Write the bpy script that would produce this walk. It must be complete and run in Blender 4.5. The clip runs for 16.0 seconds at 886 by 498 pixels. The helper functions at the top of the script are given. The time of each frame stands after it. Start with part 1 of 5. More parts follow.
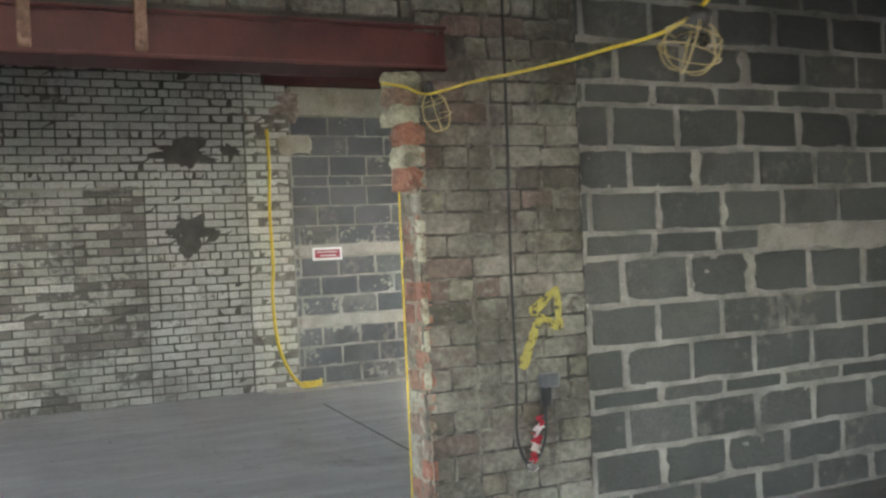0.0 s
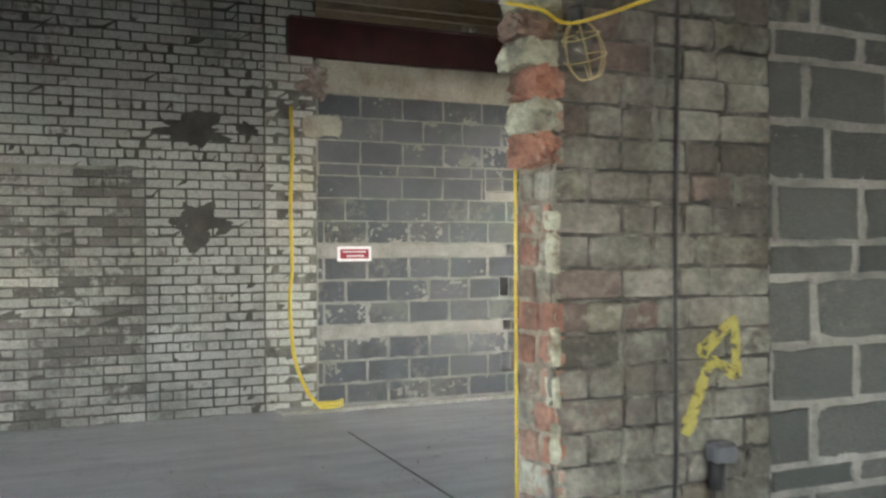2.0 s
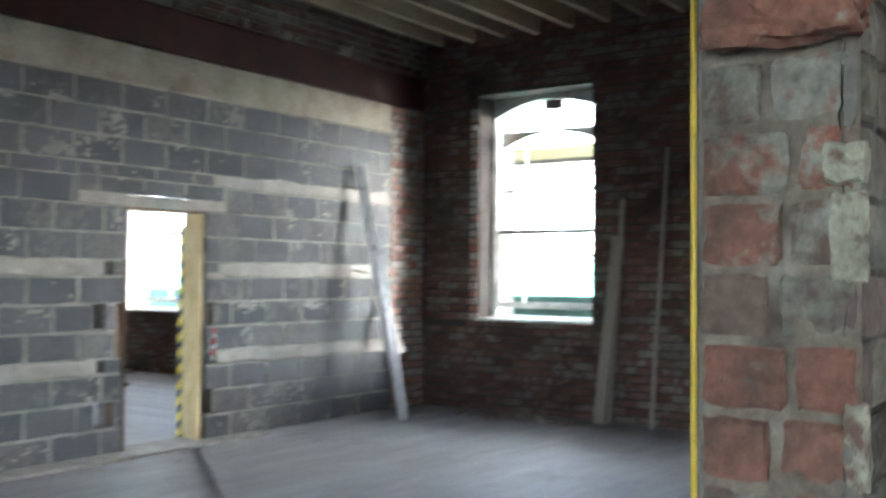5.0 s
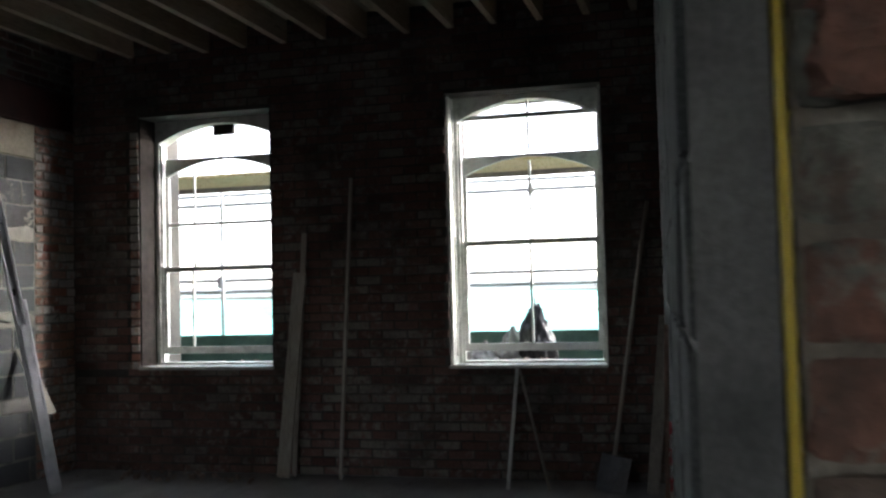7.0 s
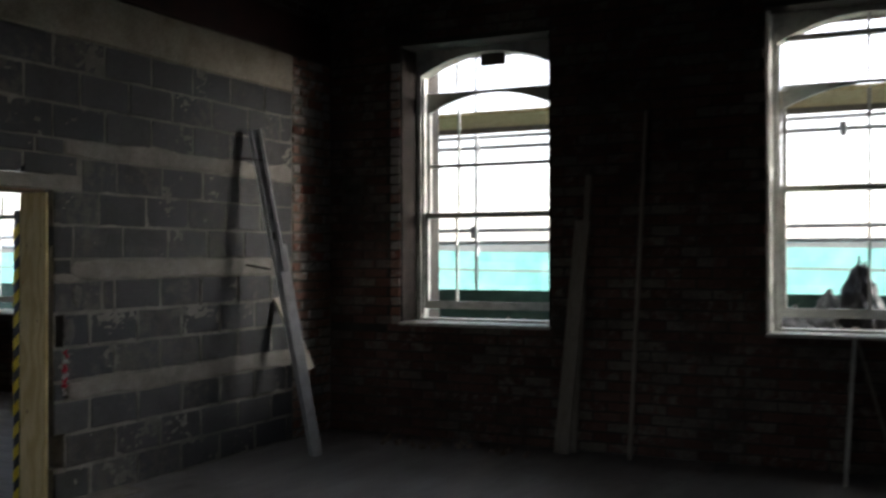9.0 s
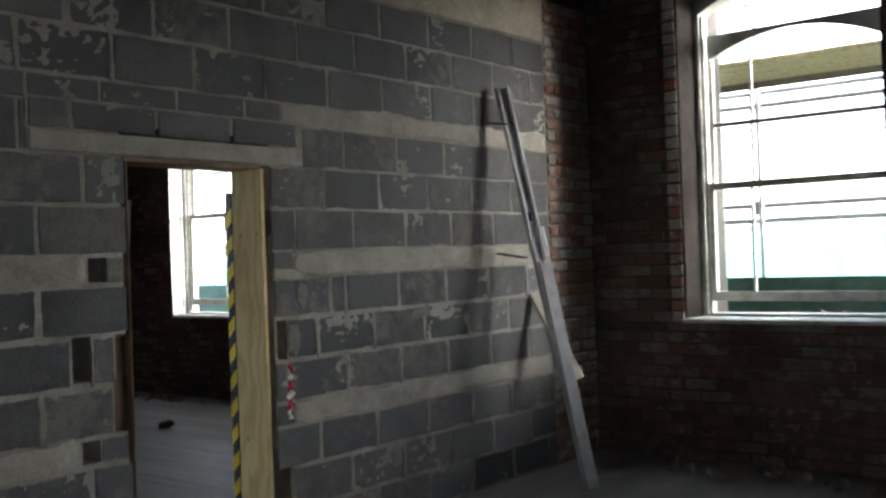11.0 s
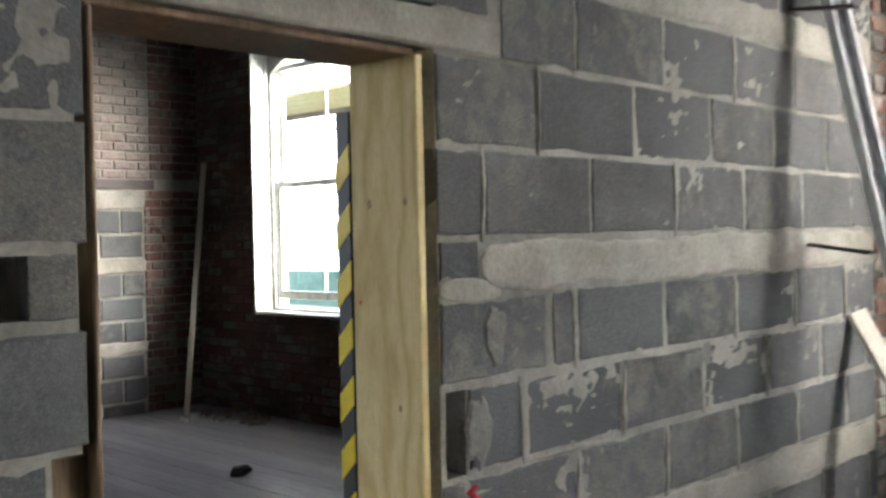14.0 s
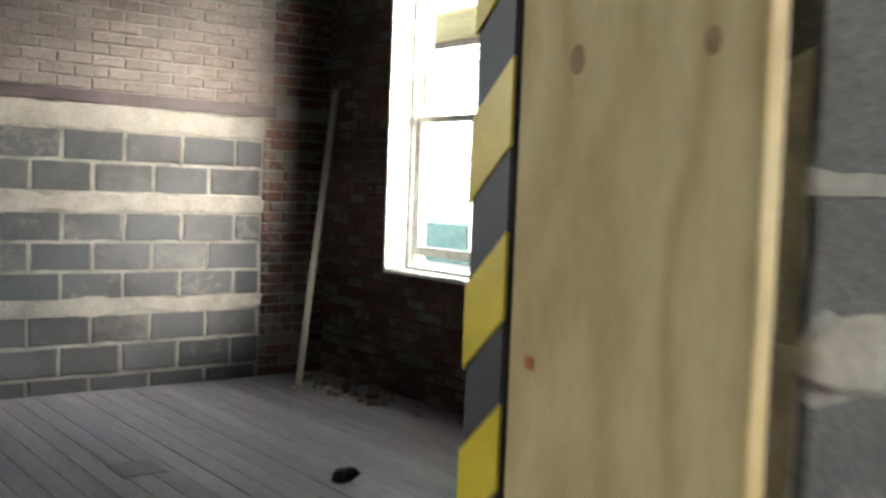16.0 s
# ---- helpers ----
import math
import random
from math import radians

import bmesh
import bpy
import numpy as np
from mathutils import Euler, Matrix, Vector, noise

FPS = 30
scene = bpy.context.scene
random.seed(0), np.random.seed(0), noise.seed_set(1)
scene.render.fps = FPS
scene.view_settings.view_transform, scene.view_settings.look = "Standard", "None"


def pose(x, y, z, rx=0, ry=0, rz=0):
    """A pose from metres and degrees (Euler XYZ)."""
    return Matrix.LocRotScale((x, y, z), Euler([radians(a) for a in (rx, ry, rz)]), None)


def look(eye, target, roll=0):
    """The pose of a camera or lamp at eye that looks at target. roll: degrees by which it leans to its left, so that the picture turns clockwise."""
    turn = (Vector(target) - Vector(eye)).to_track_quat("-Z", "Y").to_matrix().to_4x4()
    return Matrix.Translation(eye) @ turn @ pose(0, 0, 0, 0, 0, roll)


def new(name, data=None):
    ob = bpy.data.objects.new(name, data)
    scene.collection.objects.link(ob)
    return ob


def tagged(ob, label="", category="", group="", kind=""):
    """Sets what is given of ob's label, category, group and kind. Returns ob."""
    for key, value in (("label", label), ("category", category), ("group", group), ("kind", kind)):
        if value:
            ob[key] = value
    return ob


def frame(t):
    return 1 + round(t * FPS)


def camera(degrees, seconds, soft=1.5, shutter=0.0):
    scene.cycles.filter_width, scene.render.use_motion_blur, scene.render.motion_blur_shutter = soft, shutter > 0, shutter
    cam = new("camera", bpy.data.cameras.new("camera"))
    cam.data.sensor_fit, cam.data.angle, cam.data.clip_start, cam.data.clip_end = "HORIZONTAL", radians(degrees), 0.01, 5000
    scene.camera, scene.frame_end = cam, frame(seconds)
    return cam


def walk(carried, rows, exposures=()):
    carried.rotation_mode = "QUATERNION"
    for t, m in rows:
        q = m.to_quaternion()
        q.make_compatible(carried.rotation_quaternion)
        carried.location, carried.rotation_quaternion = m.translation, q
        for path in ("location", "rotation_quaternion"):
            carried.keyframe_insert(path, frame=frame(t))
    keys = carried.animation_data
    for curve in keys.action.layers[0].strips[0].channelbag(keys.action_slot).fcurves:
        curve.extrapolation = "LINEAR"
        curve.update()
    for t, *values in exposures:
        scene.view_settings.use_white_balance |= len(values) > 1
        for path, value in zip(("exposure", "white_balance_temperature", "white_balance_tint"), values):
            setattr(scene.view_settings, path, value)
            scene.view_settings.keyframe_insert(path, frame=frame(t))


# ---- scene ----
cam = camera(47.5, 16.0, 2.5, 0.6)
PATH = [
    (0, (-5.804, -10.989, 1.574), (-4.928, -9.191, 1.562), -2.5),
    (0.5, (-5.761, -10.617, 1.559), (-4.88, -8.821, 1.547), -1.3),
    (1, (-5.723, -10.18, 1.58), (-4.793, -8.409, 1.573), -1.5),
    (1.5, (-5.604, -9.761, 1.567), (-4.684, -7.985, 1.547), -0.3),
    (2, (-5.525, -9.376, 1.574), (-4.648, -7.578, 1.57), -0.2),
    (2.5, (-5.465, -8.937, 1.579), (-4.524, -7.173, 1.605), -0.1),
    (3, (-5.35, -8.491, 1.559), (-4.308, -6.785, 1.577), -1.6),
    (3.5, (-5.305, -8.103, 1.569), (-4.182, -6.448, 1.599), -0.5),
    (4, (-5.388, -7.67, 1.571), (-4.058, -6.177, 1.603), -2.3),
    (4.5, (-5.379, -7.311, 1.473), (-3.888, -5.978, 1.484), -3.6),
    (5, (-5.301, -6.984, 1.491), (-3.667, -5.831, 1.546), 0.4),
    (5.2, (-5.242, -6.91, 1.485), (-3.545, -5.855, 1.566), 0.5),
    (6.2, (-4.95, -6.55, 1.57), (-3.03, -5.99, 1.65), -0.6),
    (7.5, (-4.592, -6.134, 1.696), (-2.663, -5.615, 1.79), -1.5),
    (8, (-4.359, -5.78, 1.624), (-2.452, -5.181, 1.693), -1.1),
    (8.5, (-4.19, -5.355, 1.574), (-2.324, -4.635, 1.63), -1.6),
    (9, (-3.851, -5.17, 1.619), (-2.058, -4.283, 1.635), -0.1),
    (9.5, (-3.596, -4.768, 1.564), (-1.838, -3.814, 1.532), -2.5),
    (10, (-3.236, -4.648, 1.543), (-1.596, -3.504, 1.509), -2.4),
    (10.2, (-3.137, -4.58, 1.51), (-1.53, -3.389, 1.492), -2.3),
    (12.3, (-1.805, -2.83, 1.641), (-0.278, -1.54, 1.655), -2.0),
    (12.5, (-1.682, -2.693, 1.624), (-0.175, -1.379, 1.628), -1.9),
    (13, (-1.362, -2.359, 1.644), (0.081, -0.974, 1.65), 0.0),
    (13.5, (-1.112, -2.01, 1.635), (0.345, -0.64, 1.651), 0.7),
    (14, (-0.825, -1.668, 1.616), (0.616, -0.281, 1.591), -1.2),
    (14.5, (-0.563, -1.364, 1.615), (0.794, 0.104, 1.562), 0.5),
    (15, (-0.299, -0.985, 1.604), (1.024, 0.51, 1.487), 0.1),
    (15.5, (0.004, -0.687, 1.587), (1.313, 0.82, 1.461), 1.9),
    (16, (0.266, -0.397, 1.595), (1.486, 1.184, 1.476), 2.2),
]
EXPOSURES = [(0, 6.3, 6700, 10), (2.0, 6.35, 6600, 10), (3.0, 6.25, 6400, 10), (4.0, 5.95, 5900, 9), (5.2, 5.4, 5900, 11), (6.6, 3.8, 6200, 14), (7.3, 3.5, 6300, 15), (8.5, 2.75, 6500, 15), (9.0, 2.35, 6500, 15),
             (10.2, 3.0, 6500, 14), (11.6, 4.1, 6300, 12), (12.3, 4.5, 6300, 12), (13.0, 4.55, 6300, 12), (14.0, 4.7, 6500, 13), (15.0, 4.75, 6500, 13), (16, 4.85, 6800, 13)]
walk(cam, [(t, look(eye, target, roll)) for t, eye, target, roll in PATH], EXPOSURES)

# ---- light ----
world = bpy.data.worlds.new("overcast_sky")
scene.world = world
world.use_nodes = True
wn = world.node_tree.nodes
sky = wn.new("ShaderNodeTexSky")
sky.sky_type = 'NISHITA'
sky.sun_disc = False
sky.sun_elevation = radians(20)
sky.sun_rotation = radians(142)
sky.air_density, sky.dust_density, sky.ozone_density = 1.0, 1.5, 1.5
hsv = wn.new("ShaderNodeHueSaturation")
hsv.inputs["Saturation"].default_value = 0.4
world.node_tree.links.new(sky.outputs[0], hsv.inputs["Color"])
world.node_tree.links.new(hsv.outputs[0], wn["Background"].inputs["Color"])
wn["Background"].inputs["Strength"].default_value = 0.15

sun = new("sun", bpy.data.lights.new("sun", 'SUN'))
sun.data.energy, sun.data.angle, sun.data.color = 0.2, radians(60), (1.0, 0.98, 0.95)
sun.matrix_world = look((24.6, -31.5, 14.5), (0, 0, 0))


# ---- materials ----
def material(name, rough=0.8, metal=0.0):
    m = bpy.data.materials.new(name)
    m.use_nodes = True
    b = m.node_tree.nodes["Principled BSDF"]
    b.inputs["Roughness"].default_value, b.inputs["Metallic"].default_value = rough, metal
    return m, m.node_tree, b


def nd(t, kind, **sets):
    n = t.nodes.new(kind)
    for k, v in sets.items():
        n.inputs[k].default_value = v
    return n


def noise_of(t, co, scale, detail=4.0, rough=0.6):
    n = nd(t, "ShaderNodeTexNoise", Scale=scale, Detail=detail, Roughness=rough)
    t.links.new(co, n.inputs["Vector"])
    return n.outputs["Fac"]


def ramp(t, fac, stops):
    r = t.nodes.new("ShaderNodeValToRGB")
    e = r.color_ramp.elements
    while len(e) < len(stops):
        e.new(0.5)
    for k, (p, c) in zip(e, stops):
        k.position, k.color = p, (*c, 1) if len(c) == 3 else c
    t.links.new(fac, r.inputs["Fac"])
    return r.outputs["Color"]


def mix(t, fac, a, b, blend='MIX'):
    m = t.nodes.new("ShaderNodeMix")
    m.data_type, m.blend_type = 'RGBA', blend
    for sock, v in ((m.inputs[0], fac), (m.inputs[6], a), (m.inputs[7], b)):
        if isinstance(v, (int, float)):
            sock.default_value = v
        elif isinstance(v, tuple):
            sock.default_value = (*v, 1)
        else:
            t.links.new(v, sock)
    return m.outputs[2]


def math_of(t, op, a, b=0.0):
    m = t.nodes.new("ShaderNodeMath")
    m.operation = op
    for sock, v in zip(m.inputs, (a, b)):
        if isinstance(v, (int, float)):
            sock.default_value = v
        else:
            t.links.new(v, sock)
    return m.outputs[0]


def place(t):
    return t.nodes.new("ShaderNodeNewGeometry").outputs["Position"]


def piece_random(t):
    """One random number a piece, whether it is an object of its own or an island of a joined mesh."""
    a = t.nodes.new("ShaderNodeObjectInfo").outputs["Random"]
    b = t.nodes.new("ShaderNodeNewGeometry").outputs["Random Per Island"]
    return math_of(t, 'FRACT', math_of(t, 'ADD', a, b))


def bump(t, b, height, strength=0.5, distance=0.01):
    n = nd(t, "ShaderNodeBump", Strength=strength, Distance=distance)
    t.links.new(height, n.inputs["Height"])
    t.links.new(n.outputs[0], b.inputs["Normal"])


def grainy(name, base, dark, light, scale=3.0, fine=60.0, rough=0.85, metal=0.0, bumps=0.4, dist=0.006, spread=0.5):
    """A surface with stains at one scale and grain at another."""
    m, t, b = material(name, rough, metal)
    p = place(t)
    big, small = noise_of(t, p, scale, 5), noise_of(t, p, fine, 3)
    c = ramp(t, big, [(0.3, dark), (0.5, base), (0.72, light)])
    c = mix(t, spread, c, ramp(t, small, [(0.25, (0.35, 0.35, 0.35)), (0.7, (1, 1, 1))]), 'MULTIPLY')
    t.links.new(c, b.inputs["Base Color"])
    bump(t, b, math_of(t, 'ADD', small, big), bumps, dist)
    return m


def piece_material(name, stops, paint=None, cover=0.5, stain=(0.05, 0.05, 0.045), paint_scale=1.6, fine=45.0, rough=0.9, bumps=0.7, stain_at=0.62, chip=14.0, pores=0.0):
    """Bricks or blocks: a colour of its own a piece, worn paint over it in patches, dirt and grain."""
    m, t, b = material(name, rough)
    p = place(t)
    r = piece_random(t)
    c = ramp(t, r, stops)
    small, mid, big = noise_of(t, p, fine, 4), noise_of(t, p, chip, 4), noise_of(t, p, paint_scale, 4)
    if paint:
        own = math_of(t, 'FRACT', math_of(t, 'MULTIPLY', r, 7.31))
        k = math_of(t, 'ADD', math_of(t, 'MULTIPLY', mid, 0.9), math_of(t, 'MULTIPLY', big, 0.8))
        k = math_of(t, 'ADD', k, math_of(t, 'MULTIPLY', own, 0.45))
        k = math_of(t, 'MULTIPLY', math_of(t, 'SUBTRACT', k, 1.5 - cover), 6.0)
        cl = t.nodes.new("ShaderNodeClamp")
        t.links.new(k, cl.inputs[0])
        c = mix(t, cl.outputs[0], c, mix(t, own, paint, tuple(0.72 * x for x in paint)))
    dirt = ramp(t, noise_of(t, p, paint_scale * 0.7, 6, 0.7), [(stain_at - 0.1, (0, 0, 0)), (stain_at + 0.08, (1, 1, 1))])
    c = mix(t, math_of(t, 'MULTIPLY', dirt, 0.75), c, stain)
    c = mix(t, 0.6, c, ramp(t, small, [(0.25, (0.3, 0.3, 0.3)), (0.65, (1, 1, 1))]), 'MULTIPLY')
    relief = math_of(t, 'ADD', small, math_of(t, 'MULTIPLY', mid, 1.5))
    if pores:
        v = nd(t, "ShaderNodeTexVoronoi", Scale=170.0)
        t.links.new(p, v.inputs["Vector"])
        grit = ramp(t, v.outputs["Distance"], [(0.1, (1, 1, 1)), (0.55, (0.25, 0.25, 0.25))])
        speck = ramp(t, noise_of(t, p, 260, 2), [(0.3, (0.45, 0.45, 0.45)), (0.5, (1, 1, 1)), (0.74, (1.7, 1.7, 1.65))])
        c = mix(t, pores, c, speck, 'MULTIPLY')
        relief = math_of(t, 'ADD', relief, math_of(t, 'MULTIPLY', grit, pores * 0.5))
    t.links.new(c, b.inputs["Base Color"])
    bump(t, b, relief, bumps, 0.008)
    return m


def plain(name, colour, rough=0.5, metal=0.0, vary=0.25, scale=20.0):
    m, t, b = material(name, rough, metal)
    f = noise_of(t, place(t), scale, 4)
    lo = tuple(x * (1 - vary) for x in colour)
    t.links.new(ramp(t, f, [(0.3, lo), (0.65, colour)]), b.inputs["Base Color"])
    bump(t, b, f, 0.15, 0.003)
    return m


def wood_material(name, light, dark, axis=2, stretch=0.12, scale=9.0, rough=0.7):
    m, t, b = material(name, rough)
    mp = t.nodes.new("ShaderNodeMapping")
    t.links.new(place(t), mp.inputs["Vector"])
    mp.inputs["Scale"].default_value = [stretch if k == axis else 1.0 for k in range(3)]
    v = mp.outputs[0]
    warp = noise_of(t, v, scale * 0.5, 3)
    w = nd(t, "ShaderNodeTexNoise", Scale=scale * 5, Detail=6.0, Distortion=1.5)
    t.links.new(v, w.inputs["Vector"])
    r = piece_random(t)
    f = math_of(t, 'ADD', math_of(t, 'MULTIPLY', w.outputs["Fac"], 0.7), math_of(t, 'MULTIPLY', warp, 0.4))
    c = ramp(t, f, [(0.35, dark), (0.62, light)])
    c = mix(t, 0.5, c, ramp(t, r, [(0, (0.6, 0.6, 0.6)), (1, (1, 1, 1))]), 'MULTIPLY')
    t.links.new(c, b.inputs["Base Color"])
    bump(t, b, f, 0.3, 0.004)
    return m


M_MORTAR = grainy("lime_mortar", (0.19, 0.18, 0.155), (0.10, 0.095, 0.085), (0.27, 0.255, 0.22), 2.5, 50)
M_MORTAR_DARK = grainy("dirty_mortar", (0.06, 0.055, 0.047), (0.034, 0.031, 0.027), (0.1, 0.092, 0.078), 2.5, 50)
M_PIER_MORTAR = grainy("grey_lime_mortar", (0.15, 0.142, 0.12), (0.06, 0.056, 0.048), (0.24, 0.23, 0.195), 7, 50)
M_PIER_JOINT = grainy("sooty_lime_mortar", (0.055, 0.051, 0.044), (0.03, 0.028, 0.024), (0.2, 0.19, 0.16), 9, 60, bumps=0.8)
M_RAW_MORTAR = grainy("buff_broken_mortar", (0.21, 0.175, 0.135), (0.1, 0.085, 0.065), (0.36, 0.34, 0.27), 9, 55, bumps=1.0)
M_MORTAR_BLOCK = grainy("cement_mortar", (0.26, 0.252, 0.228), (0.13, 0.128, 0.118), (0.37, 0.36, 0.325), 3.0, 60)
M_BLOCK = piece_material("concrete_block", [(0, (0.076, 0.083, 0.09)), (0.5, (0.1, 0.107, 0.113)), (1, (0.12, 0.126, 0.13))], (0.21, 0.207, 0.19), 0.3, (0.058, 0.058, 0.057), 2.2, 110, 0.92, 0.2, 0.58, pores=0.6)
M_BLOCK_C = piece_material("weathered_concrete_block", [(0, (0.075, 0.081, 0.076)), (0.5, (0.095, 0.101, 0.094)), (1, (0.115, 0.12, 0.11))], (0.22, 0.215, 0.185), 0.22, (0.07, 0.072, 0.066), 2.6, 110, 0.92, 0.35, 0.6, pores=0.5)
M_WHITE_BRICK = piece_material("whitewashed_brick", [(0, (0.11, 0.09, 0.078)), (0.6, (0.15, 0.135, 0.115)), (1, (0.155, 0.13, 0.11))], (0.38, 0.38, 0.35), 0.8, (0.075, 0.072, 0.064), 0.9, 45, 0.9, 0.7, 0.6)
M_JAMB_BRICK = piece_material("white_painted_brick", [(0, (0.28, 0.15, 0.12)), (0.6, (0.24, 0.2, 0.17)), (1, (0.3, 0.12, 0.1))], (0.52, 0.51, 0.46), 0.84, (0.2, 0.18, 0.15), 1.2, 45, 0.9, 0.7, 0.7)
M_OLD_BRICK = piece_material("smoke_stained_brick", [(0, (0.09, 0.085, 0.075)), (0.72, (0.14, 0.13, 0.113)), (0.8, (0.27, 0.265, 0.235)), (1, (0.36, 0.355, 0.32))], (0.32, 0.318, 0.285), 0.5, (0.05, 0.048, 0.043), 1.1, 45, 0.9, 0.7, 0.58)
M_PIER_BRICK = piece_material("limewashed_pier_brick", [(0, (0.09, 0.082, 0.068)), (0.2, (0.24, 0.235, 0.2)), (0.4, (0.235, 0.205, 0.18)), (0.6, (0.27, 0.265, 0.225)), (0.75, (0.22, 0.21, 0.15)), (0.93, (0.23, 0.19, 0.165)), (1, (0.17, 0.115, 0.095))], (0.32, 0.312, 0.265), 0.5, (0.055, 0.05, 0.04), 3.2, 40, 0.92, 1.0, 0.51, 22.0)
M_RAW_BRICK = piece_material("broken_orange_brick", [(0, (0.3, 0.135, 0.09)), (0.45, (0.31, 0.165, 0.115)), (0.65, (0.2, 0.145, 0.11)), (1, (0.22, 0.16, 0.12))], (0.4, 0.405, 0.33), 0.46, (0.075, 0.06, 0.047), 3.5, 40, 0.92, 1.0, 0.53, 24.0)
M_LIMED_BRICK = piece_material("lime_splashed_brick", [(0, (0.2, 0.11, 0.08)), (1, (0.23, 0.16, 0.12))], (0.5, 0.5, 0.38), 0.68, (0.08, 0.065, 0.05), 4.5, 40, 0.92, 1.0, 0.56, 30.0)
M_RED_BRICK = piece_material("old_red_brick", [(0, (0.11, 0.052, 0.042)), (0.5, (0.15, 0.074, 0.058)), (1, (0.19, 0.11, 0.086))], (0.27, 0.24, 0.2), 0.42, (0.03, 0.026, 0.022), 1.4, 45, 0.9, 0.8, 0.55)
M_CHIPPED_BRICK = piece_material("chipped_red_brick", [(0, (0.34, 0.16, 0.11)), (0.5, (0.42, 0.3, 0.24)), (1, (0.3, 0.12, 0.09))], (0.55, 0.52, 0.47), 0.5, (0.12, 0.08, 0.06), 2.0, 45, 0.9, 0.9, 0.66)
M_PALE_BRICK = piece_material("limewashed_brick", [(0, (0.19, 0.115, 0.098)), (1, (0.24, 0.17, 0.145))], (0.27, 0.235, 0.22), 0.82, (0.1, 0.052, 0.045), 1.6, 45, 0.9, 0.7, 0.6)
M_STRIP = grainy("cast_concrete", (0.31, 0.295, 0.26), (0.22, 0.21, 0.185), (0.38, 0.365, 0.325), 5, 70, bumps=0.35)
M_PLASTER = grainy("old_beige_plaster", (0.37, 0.34, 0.27), (0.24, 0.21, 0.16), (0.45, 0.42, 0.34), 3, 50, bumps=0.6)


def floor_material():
    """Dusty power-floated concrete: drag streaks, dark damp stains, pale dust, hairline cracks."""
    m, t, b = material("dusty_concrete_floor", 0.6)
    p = place(t)
    mp = t.nodes.new("ShaderNodeMapping")
    t.links.new(p, mp.inputs["Vector"])
    mp.inputs["Rotation"].default_value = (0, 0, radians(28))
    mp.inputs["Scale"].default_value = (0.35, 1.6, 1.0)
    streak, big, mid, fine = noise_of(t, mp.outputs[0], 2.2, 6, 0.65), noise_of(t, p, 0.8, 6, 0.65), noise_of(t, p, 6.0, 5, 0.7), noise_of(t, p, 60, 3)
    c = ramp(t, streak, [(0.3, (0.2, 0.198, 0.193)), (0.52, (0.26, 0.257, 0.252)), (0.72, (0.32, 0.317, 0.31))])
    c = mix(t, ramp(t, big, [(0.56, (0, 0, 0)), (0.72, (0.7, 0.7, 0.7))]), c, (0.13, 0.126, 0.118))
    c = mix(t, 0.55, c, ramp(t, mid, [(0.3, (0.6, 0.6, 0.6)), (0.55, (1, 1, 1))]), 'MULTIPLY')
    c = mix(t, 0.5, c, ramp(t, fine, [(0.28, (0.5, 0.5, 0.5)), (0.6, (1, 1, 1))]), 'MULTIPLY')
    warp = t.nodes.new("ShaderNodeVectorMath")
    warp.operation = 'ADD'
    nz = nd(t, "ShaderNodeTexNoise", Scale=3.0, Detail=5.0)
    t.links.new(p, nz.inputs["Vector"])
    t.links.new(p, warp.inputs[0])
    t.links.new(nz.outputs["Color"], warp.inputs[1])
    v = nd(t, "ShaderNodeTexVoronoi", Scale=0.42)
    v.feature = 'DISTANCE_TO_EDGE'
    t.links.new(warp.outputs[0], v.inputs["Vector"])
    crack = ramp(t, v.outputs["Distance"], [(0.0, (1, 1, 1)), (0.0035, (0, 0, 0))])
    c = mix(t, math_of(t, 'MULTIPLY', crack, 0.6), c, (0.06, 0.058, 0.054))
    t.links.new(c, b.inputs["Base Color"])
    t.links.new(ramp(t, mid, [(0.3, (0.45, 0.45, 0.45)), (0.7, (0.75, 0.75, 0.75))]), b.inputs["Roughness"])
    bump(t, b, math_of(t, 'SUBTRACT', math_of(t, 'ADD', fine, mid), crack), 0.25, 0.004)
    return m


M_FLOOR = floor_material()
M_STEEL = grainy("red_oxide_steel", (0.062, 0.011, 0.011), (0.034, 0.007, 0.007), (0.085, 0.017, 0.016), 3, 40, 0.6, 0.0, 0.2, spread=0.3)
M_RUST = grainy("rusty_steel", (0.17, 0.10, 0.07), (0.09, 0.05, 0.035), (0.26, 0.18, 0.14), 14, 70, 0.8)


